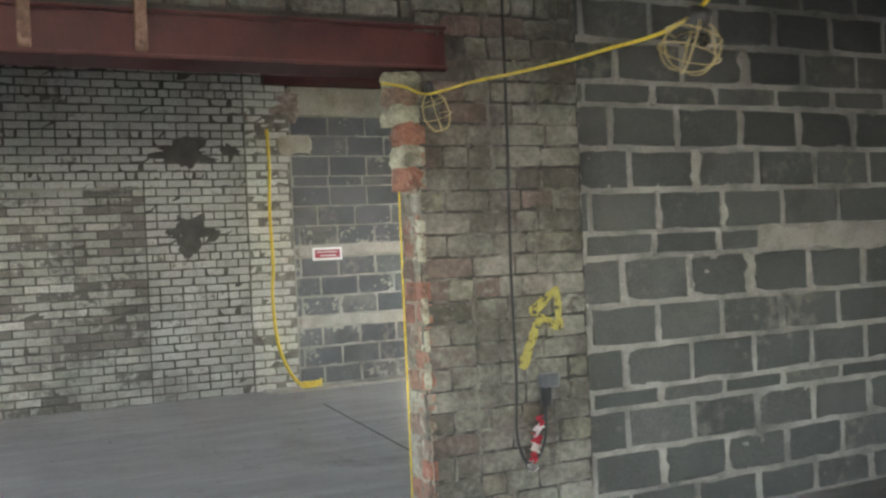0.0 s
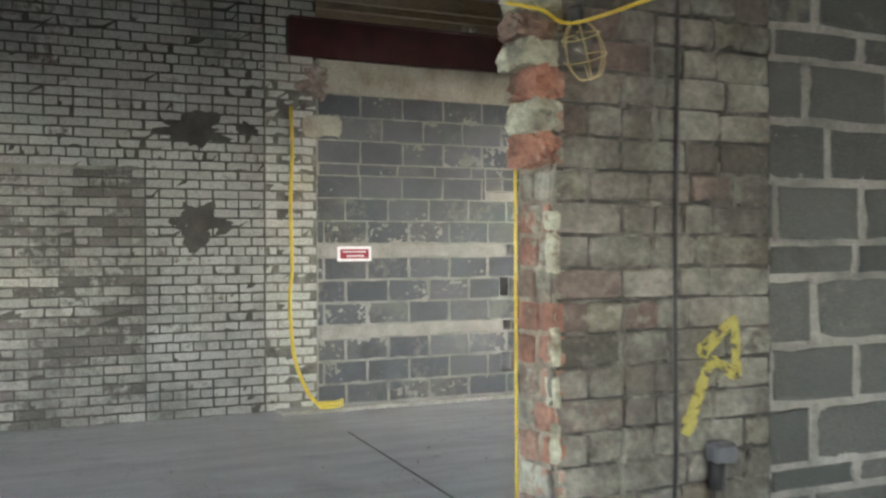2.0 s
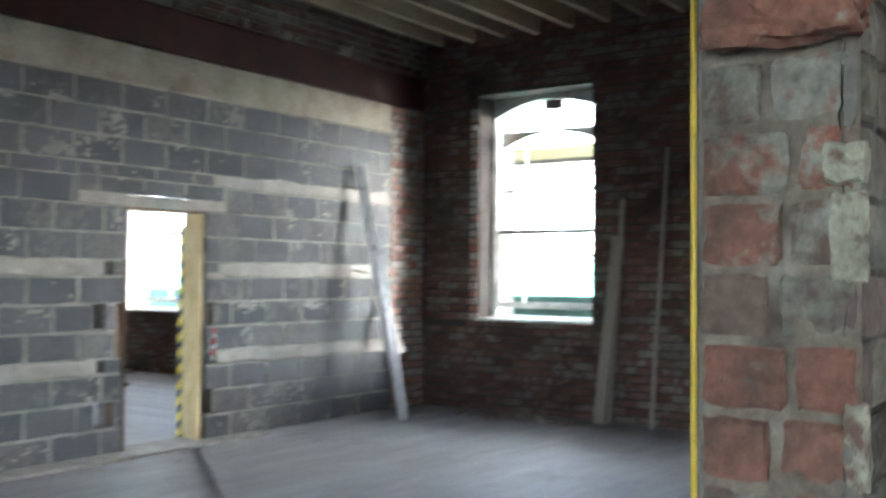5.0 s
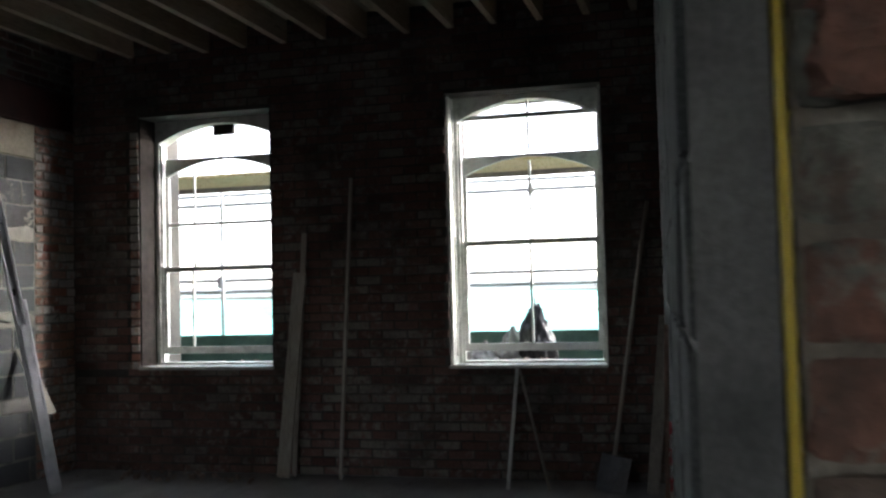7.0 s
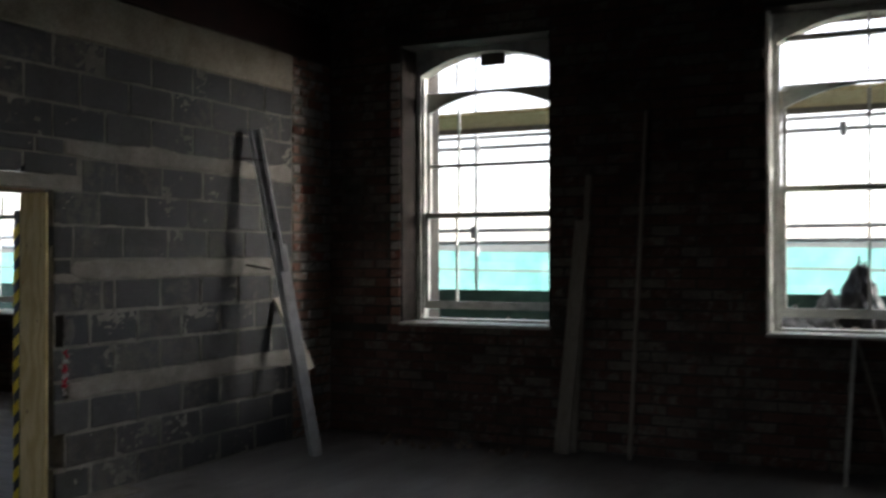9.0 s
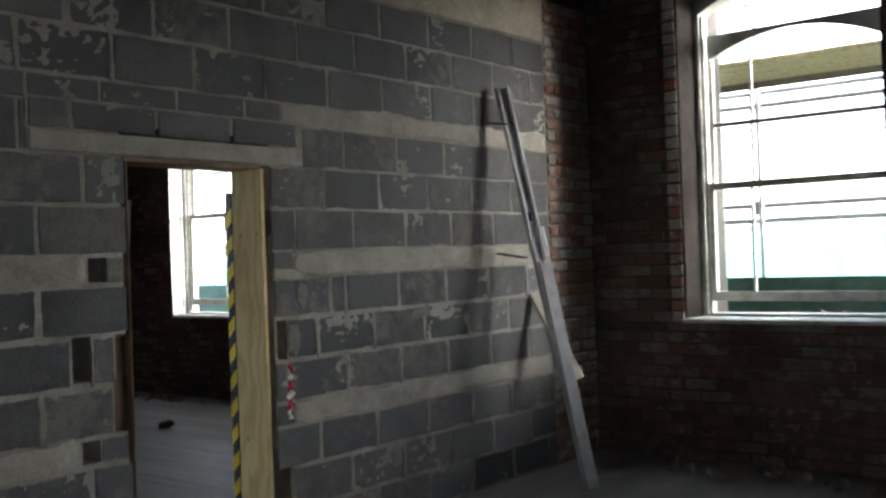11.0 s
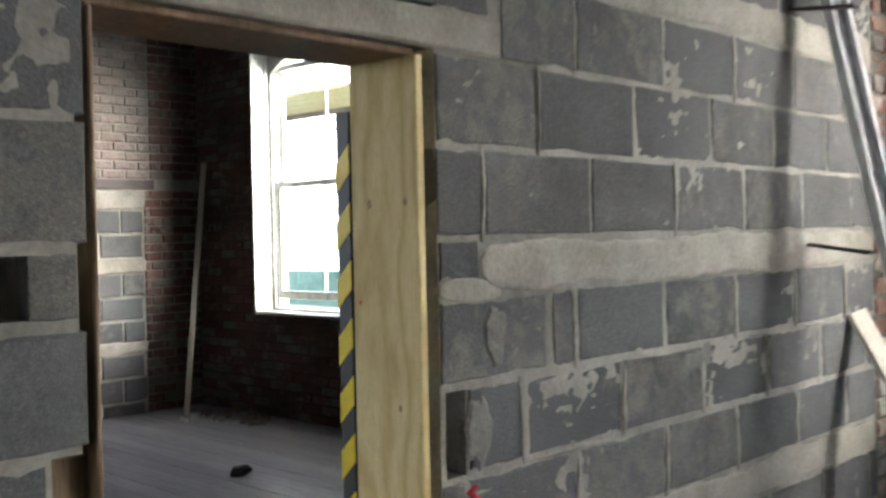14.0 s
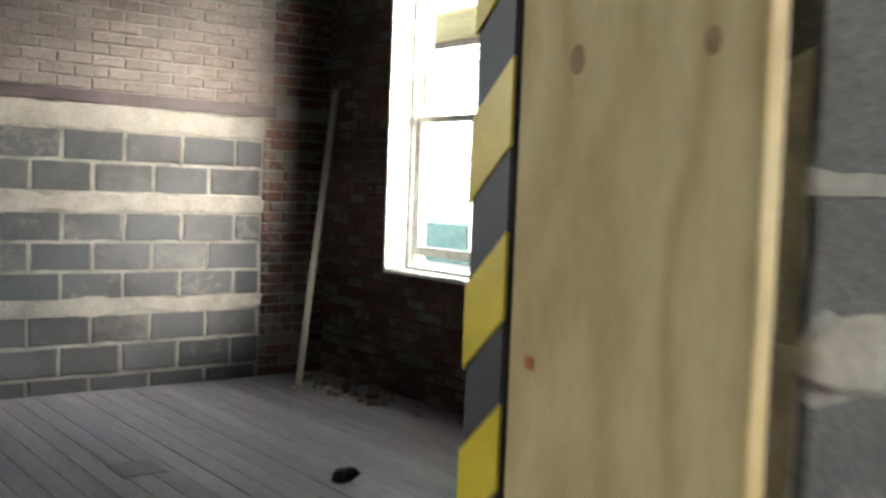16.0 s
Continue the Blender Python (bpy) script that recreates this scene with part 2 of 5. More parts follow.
def ply_material():
    """Rotary-cut veneer: long wandering figure, fine grain, a few grey handling marks."""
    m, t, b = material("pale_plywood", 0.65)
    mp = t.nodes.new("ShaderNodeMapping")
    t.links.new(place(t), mp.inputs["Vector"])
    mp.inputs["Scale"].default_value = (1.0, 1.0, 0.3)
    w = nd(t, "ShaderNodeTexWave", Scale=4.0, Distortion=14.0, Detail=2.0)
    w.inputs["Detail Scale"].default_value = 1.4
    w.bands_direction = 'Y'
    t.links.new(mp.outputs[0], w.inputs["Vector"])
    fine = noise_of(t, mp.outputs[0], 95, 4)
    big = noise_of(t, place(t), 5, 4)
    c = ramp(t, w.outputs["Fac"], [(0.0, (0.55, 0.42, 0.185)), (0.35, (0.63, 0.505, 0.25)), (1.0, (0.68, 0.56, 0.295))])
    c = mix(t, 0.5, c, ramp(t, fine, [(0.3, (0.72, 0.7, 0.66)), (0.6, (1, 1, 1))]), 'MULTIPLY')
    c = mix(t, 0.6, c, ramp(t, big, [(0.3, (0.85, 0.83, 0.8)), (0.62, (1, 1, 1))]), 'MULTIPLY')
    t.links.new(c, b.inputs["Base Color"])
    bump(t, b, fine, 0.15, 0.002)
    return m


M_TIMBER = ply_material()
M_KNOT = plain("wood_knot", (0.36, 0.24, 0.12), 0.7, 0, 0.4, 90)
M_OLD_WOOD = wood_material("grey_old_timber", (0.33, 0.30, 0.25), (0.2, 0.17, 0.14), 2)
M_PALE_WOOD = wood_material("pale_batten_timber", (0.6, 0.56, 0.47), (0.45, 0.41, 0.33), 2)
M_BROWN_WOOD = wood_material("brown_timber", (0.22, 0.14, 0.08), (0.11, 0.065, 0.035), 2)
# Near-black and barely reflecting: stands in for the shade inside window 1's reveal.
M_REVEAL = plain("shaded_reveal_black", (0.03, 0.026, 0.023), 0.95, 0.0, 0.5, 14)
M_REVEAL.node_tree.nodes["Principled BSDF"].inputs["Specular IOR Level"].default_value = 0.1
M_JOIST = wood_material("dark_joist_timber", (0.4, 0.31, 0.22), (0.2, 0.145, 0.1), 0)
# Near-black: broken timber in window 1's head, and painted shade in the jamb gap.
M_DARK_WOOD = wood_material("dark_timber_and_gap_shade", (0.05, 0.042, 0.036), (0.025, 0.02, 0.017), 2)
M_BOARDS = wood_material("worn_floorboards", (0.34, 0.334, 0.35), (0.22, 0.215, 0.224), 1, 0.1, 7, 0.55)
M_PATCH = wood_material("grey_plywood", (0.26, 0.25, 0.25), (0.2, 0.19, 0.19), 1, 0.1, 7, 0.8)
M_GALV = grainy("galvanised_steel", (0.62, 0.64, 0.66), (0.48, 0.5, 0.52), (0.72, 0.74, 0.76), 8, 60, 0.4, 0.35, 0.1, spread=0.15)
M_WHITE = grainy("old_white_paint", (0.68, 0.69, 0.64), (0.42, 0.43, 0.39), (0.76, 0.77, 0.72), 9, 60, 0.5, bumps=0.2, spread=0.25)
M_YELLOW = plain("yellow_plastic", (0.58, 0.42, 0.035), 0.45)
M_SACK = grainy("dusty_sack", (0.3, 0.3, 0.29), (0.16, 0.16, 0.155), (0.42, 0.42, 0.4), 9, 60)
M_LINTEL = grainy("dark_steel", (0.06, 0.042, 0.048), (0.04, 0.03, 0.033), (0.085, 0.06, 0.065), 4, 40, 0.6)
M_FAINT = grainy("smeared_cement", (0.165, 0.16, 0.15), (0.115, 0.118, 0.12), (0.215, 0.205, 0.19), 14, 90)


def spray_material():
    """Spray paint worn through to the brick in specks and patches."""
    m, t, b_ = material("yellow_spray_paint", 0.9)
    p = place(t)
    t.links.new(ramp(t, noise_of(t, p, 20, 4), [(0.3, (0.33, 0.29, 0.08)), (0.7, (0.48, 0.43, 0.11))]), b_.inputs["Base Color"])
    mx = t.nodes.new("ShaderNodeMixShader")
    t.links.new(ramp(t, noise_of(t, p, 28, 6, 0.7), [(0.32, (0.1, 0.1, 0.1)), (0.5, (0.8, 0.8, 0.8))]), mx.inputs["Fac"])
    tr = t.nodes.new("ShaderNodeBsdfTransparent")
    t.links.new(tr.outputs[0], mx.inputs[1])
    t.links.new(b_.outputs[0], mx.inputs[2])
    t.links.new(mx.outputs[0], t.nodes["Material Output"].inputs["Surface"])
    return m


M_YPAINT = spray_material()
M_TOE = grainy("green_weathered_board", (0.07, 0.14, 0.12), (0.04, 0.09, 0.075), (0.12, 0.2, 0.17), 3, 40)
M_BLACK = plain("black_rubber", (0.015, 0.015, 0.016), 0.5)
M_STAMP = plain("orange_ink", (0.5, 0.16, 0.06), 0.8)
M_RED = plain("red_plastic", (0.55, 0.02, 0.05), 0.45)
M_SIGN_RED = plain("sign_red", (0.26, 0.008, 0.03), 0.4, 0, 0.1)
M_SIGN_WHITE = plain("sign_white", (0.78, 0.78, 0.78), 0.4, 0, 0.08)
M_TAPE_WHITE = plain("white_plastic", (0.75, 0.73, 0.72), 0.5)
M_TAPE_Y = plain("hazard_tape_yellow", (0.80, 0.62, 0.03), 0.3, 0, 0.15)
M_TAPE_K = plain("hazard_tape_black", (0.014, 0.014, 0.014), 0.45)
M_SILVER = plain("grey_metal", (0.42, 0.43, 0.45), 0.35, 0.8)
M_GREY = plain("dark_grey_plastic", (0.11, 0.115, 0.125), 0.4)
M_CAGE = plain("brass_wire", (0.48, 0.38, 0.18), 0.4, 0.4)
M_BAG = plain("black_bin_bag", (0.012, 0.012, 0.014), 0.3)
M_RUBBLE = grainy("brick_rubble", (0.25, 0.2, 0.17), (0.12, 0.08, 0.06), (0.4, 0.37, 0.33), 12, 70)
M_FACADE = grainy("pale_render", (0.62, 0.58, 0.5), (0.5, 0.46, 0.4), (0.68, 0.65, 0.58), 0.6, 20)


def net_material():
    """Thin netting that lets daylight glow through."""
    m, t, b_ = material("green_debris_net", 0.7)
    f = noise_of(t, place(t), 5.0, 4)
    c = ramp(t, f, [(0.3, (0.5, 0.86, 0.8)), (0.7, (0.68, 0.96, 0.92))])
    t.links.new(c, b_.inputs["Base Color"])
    tr = t.nodes.new("ShaderNodeBsdfTranslucent")
    t.links.new(c, tr.inputs["Color"])
    mx = nd(t, "ShaderNodeMixShader", Fac=0.75)
    t.links.new(b_.outputs[0], mx.inputs[1])
    t.links.new(tr.outputs[0], mx.inputs[2])
    t.links.new(mx.outputs[0], t.nodes["Material Output"].inputs["Surface"])
    return m


M_NET = net_material()
M_ROAD = grainy("asphalt", (0.05, 0.05, 0.052), (0.04, 0.04, 0.04), (0.07, 0.07, 0.07), 1, 60)
M_PLASTER_IN = grainy("bare_plaster", (0.17, 0.165, 0.155), (0.1, 0.095, 0.085), (0.23, 0.225, 0.21), 1.0, 40)


def glass_material():
    m, t, b = material("window_glass", 0.02)
    b.inputs["Transmission Weight"].default_value = 1.0
    b.inputs["IOR"].default_value = 1.1
    b.inputs["Base Color"].default_value = (0.97, 0.99, 0.98, 1)
    return m


M_GLASS = glass_material()

# ---- building helpers ----
ORG = {}


def thing(name, label, category, at=(0, 0, 0), group=""):
    ob = new(name)
    ob.empty_display_size = 0.1
    ob.location = at
    ORG[ob] = Vector(at)
    return tagged(ob, label, category, group)


def mesh_of(name, bm, mat):
    me = bpy.data.meshes.new(name)
    bm.to_mesh(me)
    bm.free()
    me.materials.append(mat)
    return me


def part(name, bm, mat, parent, label=""):
    """One mesh, built in world places, under a thing or under one of its parts."""
    off = ORG.get(parent, Vector())
    bmesh.ops.translate(bm, vec=-off, verts=bm.verts)
    ob = new(name, mesh_of(name, bm, mat))
    ob.parent = parent
    ORG[ob] = off
    return tagged(ob, label)


def solid(name, bm, mat, label, category, kind="", group=""):
    ob = new(name, mesh_of(name, bm, mat))
    ORG[ob] = Vector()
    return tagged(ob, label, category, group, kind)


def box(bm, x0, x1, y0, y1, z0, z1, bevel=0.0, m=None):
    """A box with softened edges; m turns or moves it."""
    r = bmesh.ops.create_cube(bm, size=1.0)
    vs = r["verts"]
    for v in vs:
        v.co = Vector(((x0 + x1) / 2 + v.co.x * (x1 - x0), (y0 + y1) / 2 + v.co.y * (y1 - y0), (z0 + z1) / 2 + v.co.z * (z1 - z0)))
    if bevel:
        es = list({e for v in vs for e in v.link_edges})
        vs = list({v for f in bmesh.ops.bevel(bm, geom=es, offset=bevel, segments=1, affect='EDGES')["faces"] for v in f.verts} | {v for v in vs if v.is_valid})
    if m is not None:
        bmesh.ops.transform(bm, matrix=m, verts=[v for v in vs if v.is_valid])
    return bm


def boxed(*a, **k):
    return box(bmesh.new(), *a, **k)


def slab(size, bevel=0.0):
    """A box centred on x and y, standing on z = 0, with its size."""
    x, y, z = size
    return boxed(-x / 2, x / 2, -y / 2, y / 2, 0, z, bevel)


def leaning(a, b, face=(0, -1, 0)):
    """The pose of a length that goes from a up to b, its y side turned away from face."""
    z = (Vector(b) - Vector(a)).normalized()
    y = -Vector(face)
    x = y.cross(z).normalized()
    y = z.cross(x)
    return Matrix.Translation(a) @ Matrix((x, y, z)).transposed().to_4x4()


def turned(bm, m):
    bmesh.ops.transform(bm, matrix=m, verts=bm.verts)
    return bm


def tube(bm, pts, r, sides=8, closed=False):
    """A round cord along points."""
    pts = [Vector(p) for p in pts]
    rings = []
    n = len(pts)
    for k, p in enumerate(pts):
        d = (pts[(k + 1) % n] - pts[k - 1]) if closed else (pts[min(k + 1, n - 1)] - pts[max(k - 1, 0)])
        d.normalize()
        a = d.orthogonal().normalized() if not rings else (prev - d * prev.dot(d)).normalized()
        prev = a
        b = d.cross(a)
        rings.append([bm.verts.new(p + r * (math.cos(2 * math.pi * j / sides) * a + math.sin(2 * math.pi * j / sides) * b)) for j in range(sides)])
    for k in range(n if closed else n - 1):
        q, w = rings[k], rings[(k + 1) % n]
        for j in range(sides):
            bm.faces.new((q[j], q[(j + 1) % sides], w[(j + 1) % sides], w[j]))
    if not closed:
        bm.faces.new(rings[0][::-1])
        bm.faces.new(rings[-1])
    for f in bm.faces:
        f.smooth = True
    return bm


def smooth_line(pts, steps=8):
    """Points of a soft curve through the given ones."""
    p = [Vector(q) for q in pts]
    p = [2 * p[0] - p[1]] + p + [2 * p[-1] - p[-2]]
    out = []
    for k in range(1, len(p) - 2):
        a, b, c, d = p[k - 1:k + 3]
        for j in range(steps):
            t = j / steps
            out.append(0.5 * ((2 * b) + (c - a) * t + (2 * a - 5 * b + 4 * c - d) * t * t + (3 * b - a - 3 * c + d) * t ** 3))
    return out + [p[-2]]


# ---- masonry ----
LOT = random.Random(5)


def brick_variants(name, size, mat, count=6, chamfer=0.004, rough=0.003):
    """Meshes of one size with worn edges; local y points into the wall, the face lies at y = 0."""
    l, h, d = size
    out = []
    for _ in range(count):
        bm = bmesh.new()
        c = chamfer
        j = lambda s=1.0: LOT.uniform(-rough, rough) * s
        back = [bm.verts.new((x, d, z)) for x, z in ((-l / 2, -h / 2), (l / 2, -h / 2), (l / 2, h / 2), (-l / 2, h / 2))]
        rim = [bm.verts.new((x + j(), c + abs(j(2)), z + j())) for x, z in ((-l / 2, -h / 2), (0, -h / 2), (l / 2, -h / 2), (l / 2, h / 2), (0, h / 2), (-l / 2, h / 2))]
        fx, fz = l / 2 - c * 1.3, h / 2 - c * 1.1
        face = [bm.verts.new((x + j(), j(1.2), z + j())) for x, z in ((-fx, -fz), (0, -fz), (fx, -fz), (fx, fz), (0, fz), (-fx, fz))]
        for k in range(6):
            bm.faces.new((rim[k], rim[(k + 1) % 6], face[(k + 1) % 6], face[k]))
        bm.faces.new((face[0], face[1], face[4], face[5]))
        bm.faces.new((face[1], face[2], face[3], face[4]))
        bm.faces.new((back[0], back[1], rim[2], rim[1], rim[0]))
        bm.faces.new((back[1], back[2], rim[3], rim[2]))
        bm.faces.new((back[2], back[3], rim[5], rim[4], rim[3]))
        bm.faces.new((back[3], back[0], rim[0], rim[5]))
        out.append(mesh_of(name, bm, mat))
    return out


def block_variants(name, size, mat, count=8, chamfer=0.004, rough=0.004):
    """Concrete blocks with crumbled, wandering edges; local y points into the wall."""
    l, h, d = size
    out = []
    for _ in range(count):
        bm = bmesh.new()
        flat = [(-0.5 + k / 4, -0.5) for k in range(4)] + [(0.5, -0.5), (0.5, 0.0)] + [(0.5 - k / 4, 0.5) for k in range(4)] + [(-0.5, 0.5), (-0.5, 0.0)]
        nib = [abs(LOT.gauss(0, rough)) * (1.8 if LOT.random() < 0.2 else 0.8) for _k in flat]
        ins = [1.3 * chamfer + abs(LOT.gauss(0, rough)) for _k in flat]
        put = lambda x, z, i: (x * l - math.copysign(i, x) * (abs(x) > 0.49), z * h - math.copysign(i, z) * (abs(z) > 0.49))
        face, rim, back = [], [], []
        for (x, z), a, b in zip(flat, nib, ins):
            fx, fz = put(x, z, a + b)
            rx, rz = put(x, z, a)
            face.append(bm.verts.new((fx, LOT.uniform(-0.0015, 0.0015), fz)))
            rim.append(bm.verts.new((rx, chamfer + LOT.uniform(0, 0.002), rz)))
            back.append(bm.verts.new((x * l, d, z * h)))
        n = len(flat)
        for k in range(n):
            m = (k + 1) % n
            bm.faces.new((rim[k], rim[m], face[m], face[k]))
            bm.faces.new((back[k], back[m], rim[m], rim[k]))
        bm.faces.new(face)
        out.append(mesh_of(name, bm, mat))
    return out


def rough_variants(name, size, mat, count=10, rough=0.008, seed=0):
    """Broken old bricks: a gridded face with knocked-off corners and a pitted surface."""
    l, h, d = size
    out = []
    for q in range(count):
        bm = bmesh.new()
        us_, vs_ = (-1, -0.9, -0.4, 0.4, 0.9, 1), (-1, -0.8, 0, 0.8, 1)
        nx, nz = len(us_) - 1, len(vs_) - 1
        rows_ = []
        for v in vs_:
            row = []
            for u in us_:
                edge = max(abs(u) ** 6, abs(v) ** 4)
                corner = (abs(u) * abs(v)) ** 3
                p = Vector((u * l / 2, 0, v * h / 2))
                nn = noise.noise(Vector((u * 1.7 + q * 5.1 + seed, v * 1.3, q * 2.7)))
                row.append(bm.verts.new((p.x * (1 - 0.05 * corner) + LOT.uniform(-1, 1) * rough * 0.5, 0.004 + edge * (0.006 + abs(LOT.gauss(0, rough * 0.7))) + nn * rough * 1.6, p.z * (1 - 0.07 * corner) + LOT.uniform(-1, 1) * rough * 0.5)))
            rows_.append(row)
        for k in range(nz):
            for i in range(nx):
                bm.faces.new((rows_[k][i], rows_[k][i + 1], rows_[k + 1][i + 1], rows_[k + 1][i]))
        rim = rows_[0] + [r_[-1] for r_ in rows_[1:]] + rows_[-1][-2::-1] + [r_[0] for r_ in rows_[-2:0:-1]]
        back = [bm.verts.new((v.co.x, d, v.co.z)) for v in rim]
        for k in range(len(rim)):
            n_ = (k + 1) % len(rim)
            bm.faces.new((rim[n_], rim[k], back[k], back[n_]))
        out.append(mesh_of(name, bm, mat))
    return out


def free_spans(u0, u1, z, holes):
    spans = [(u0, u1)]
    for a, b, c, d in holes:
        if c < z < d:
            spans = [s for p, q in spans for s in ((p, min(q, a)), (max(p, b), q)) if s[1] - s[0] > 0.02]
    return spans


def courses(u0, u1, zs, full, joint, holes=(), shift=0.0, bond=0.5, headers=0):
    """Rectangles of a running bond: (u0, u1, z0, z1), cut at the ends and at the holes; every so many courses one of headers."""
    out = []
    for k, (za, zb) in enumerate(zip(zs, zs[1:])):
        length = full / 2 if headers and k % headers == 2 else full
        s = shift + (bond * length if k % 2 else 0)
        for a, b in free_spans(u0, u1, (za + zb) / 2, holes):
            u = s + math.floor((a - s) / length) * length
            while u < b - 0.01:
                p, q = max(a, u), min(b, u + length)
                if q - p > 0.04:
                    out.append((p + joint / 2, q - joint / 2, za + joint / 2, zb - joint / 2))
                u += length
    return out


def lay(parent, name, rects, at, rz, variants, size, near=lambda u, z: True, cap=300, proud=0.004, rest_mat=None, tilt=0.004, slack=0.0):
    """Lays pieces over a wall's face: those in the near stretch as objects, the others joined into one."""
    turn = pose(at[0], at[1], 0, 0, 0, rz)
    l, h, d = size
    joined, idx, n = [], [], 0
    rest = []
    for (a, b, c, e) in rects:
        a, b, c, e = a + LOT.uniform(0, slack), b - LOT.uniform(0, slack), c + LOT.uniform(0, slack * 0.5), e - LOT.uniform(0, slack * 0.5)
        m = turn @ Matrix.Translation(((a + b) / 2, -LOT.uniform(0, proud) , (c + e) / 2)) @ pose(0, 0, 0, LOT.uniform(-tilt, tilt) * 57, LOT.uniform(-tilt, tilt) * 57, LOT.uniform(-tilt, tilt) * 57)
        m = m @ Matrix.Diagonal(((b - a) / l, 1, (e - c) / h, 1))
        if n < cap and near((a + b) / 2, (c + e) / 2):
            ob = new(name, LOT.choice(variants))
            ob.parent = parent
            ob.matrix_basis = m
            n += 1
        else:
            rest.append((m, LOT.choice(variants)))
    if rest:
        vs, fs = [], []
        for m, me in rest:
            o = len(vs)
            vs += [tuple(m @ v.co) for v in me.vertices]
            fs += [tuple(o + i for i in p.vertices) for p in me.polygons]
        me = bpy.data.meshes.new(name + "_courses")
        me.from_pydata(vs, [], fs)
        me.materials.append(variants[0].materials[0])
        ob = new(name + "_courses", me)
        ob.parent = parent
        tagged(ob, kind="stuff")


def blob(bm, turn, pts_lo, pts_hi, y0, y1):
    """A ragged patch between two ragged edges that thins out to its rim, its face at y0, its back at y1."""
    n = len(pts_lo)
    rim = y0 + 0.0065
    put = lambda u, z, y: bm.verts.new(turn @ Vector((u, y, z)))
    rows_ = []
    for f, y in ((0.0, rim), (0.05, y0 + 0.001), (0.12, y0), (0.88, y0), (0.95, y0 + 0.001), (1.0, rim)):
        row = []
        for k, ((a, b), (c, d)) in enumerate(zip(pts_lo, pts_hi)):
            end = rim if k in (0, n - 1) else y
            row.append(put(a + (c - a) * f, b + (d - b) * f, end + LOT.uniform(-0.0006, 0.0006)))
        rows_.append(row)
    for p, q in zip(rows_, rows_[1:]):
        for k in range(n - 1):
            bm.faces.new((p[k], p[k + 1], q[k + 1], q[k]))
    ring = rows_[0] + [r_[-1] for r_ in rows_[1:-1]] + rows_[-1][::-1] + [r_[0] for r_ in rows_[-2:0:-1]]
    inv = turn.inverted()
    back = []
    for v in ring:
        c = inv @ v.co
        back.append(bm.verts.new(turn @ Vector((c.x, y1, c.z))))
    for k in range(len(ring)):
        m = (k + 1) % len(ring)
        bm.faces.new((ring[m], ring[k], back[k], back[m]))
    for f in bm.faces:
        f.smooth = True


def smears(parent, rects, at, rz, share, mat, wide=(0.012, 0.03), far=99):
    """Mortar squeezed out of the upright and level joints and smeared over the blocks' edges."""
    turn = pose(at[0], at[1], 0, 0, 0, rz)
    bm = bmesh.new()
    for a, b, c, e in rects:
        if LOT.random() < share and a < far:
            n = 6
            w = LOT.uniform(*wide)
            drift = LOT.uniform(-0.012, 0.012)
            zs_ = [c - 0.014 + (e - c + 0.02) * k / n for k in range(n + 1)]
            mid = [a - 0.01 + drift * k / n for k in range(n + 1)]
            lo = [(m - w * LOT.uniform(0.2, 0.75), z) for m, z in zip(mid, zs_)]
            hi = [(m + w * LOT.uniform(0.2, 0.75), z) for m, z in zip(mid, zs_)]
            blob(bm, turn, hi, lo, -0.0055, 0.012)
        if LOT.random() < share * 0.8 and a < far:
            n = 9
            k0, k1 = sorted((LOT.uniform(0, 1), LOT.uniform(0, 1)))
            if (k1 - k0) * (b - a) > 0.08:
                us = [a + (b - a) * (k0 + (k1 - k0) * k / n) for k in range(n + 1)]
                w = LOT.uniform(0.008, 0.018)
                lo = [(u, c - 0.01 - w * LOT.uniform(0.3, 0.9) * math.sin(math.pi * (k + 0.3) / (n + 0.6))) for k, u in enumerate(us)]
                hi = [(u, c - 0.01 + w * LOT.uniform(0.3, 0.9) * math.sin(math.pi * (k + 0.3) / (n + 0.6))) for k, u in enumerate(us)]
                blob(bm, turn, lo, hi, -0.005, 0.012)
    ob = new("mortar_smears", mesh_of("mortar_smears", bm, mat))
    ob.parent = parent
    return tagged(ob, kind="stuff")


def mortar_skin(parent, u0, u1, z0, z1, at, rz, mat, base, amp, step=0.014, seed=0.0, holes=(), name="mortar_bed"):
    """An uneven bed of mortar between the pieces that slops over their edges here and there."""
    turn = pose(at[0], at[1], 0, 0, 0, rz)
    nu, nz = max(2, int((u1 - u0) / step)), max(2, int((z1 - z0) / step))
    vs, fs = [], []
    for k in range(nz + 1):
        z = z0 + (z1 - z0) * k / nz
        for i in range(nu + 1):
            u = u0 + (u1 - u0) * i / nu
            n = 0.5 * noise.noise(Vector((u * 5.3, z * 7.1, seed))) + 0.55 * noise.noise(Vector((u * 21, z * 27, seed + 3))) + 0.3 * noise.noise(Vector((u * 60, z * 60, seed + 9)))
            vs.append(tuple(turn @ Vector((u, base - amp * n, z))))
    w = nu + 1
    for k in range(nz):
        zc = z0 + (z1 - z0) * (k + 0.5) / nz
        for i in range(nu):
            uc = u0 + (u1 - u0) * (i + 0.5) / nu
            if not any(a - step < uc < b + step and c - step < zc < d + step for a, b, c, d in holes):
                fs.append((k * w + i, k * w + i + 1, (k + 1) * w + i + 1, (k + 1) * w + i))
    me = bpy.data.meshes.new(name)
    me.from_pydata(vs, [], fs)
    me.polygons.foreach_set("use_smooth", [True] * len(fs))
    me.materials.append(mat)
    ob = new(name, me)
    ob.parent = parent
    return tagged(ob, kind="stuff")


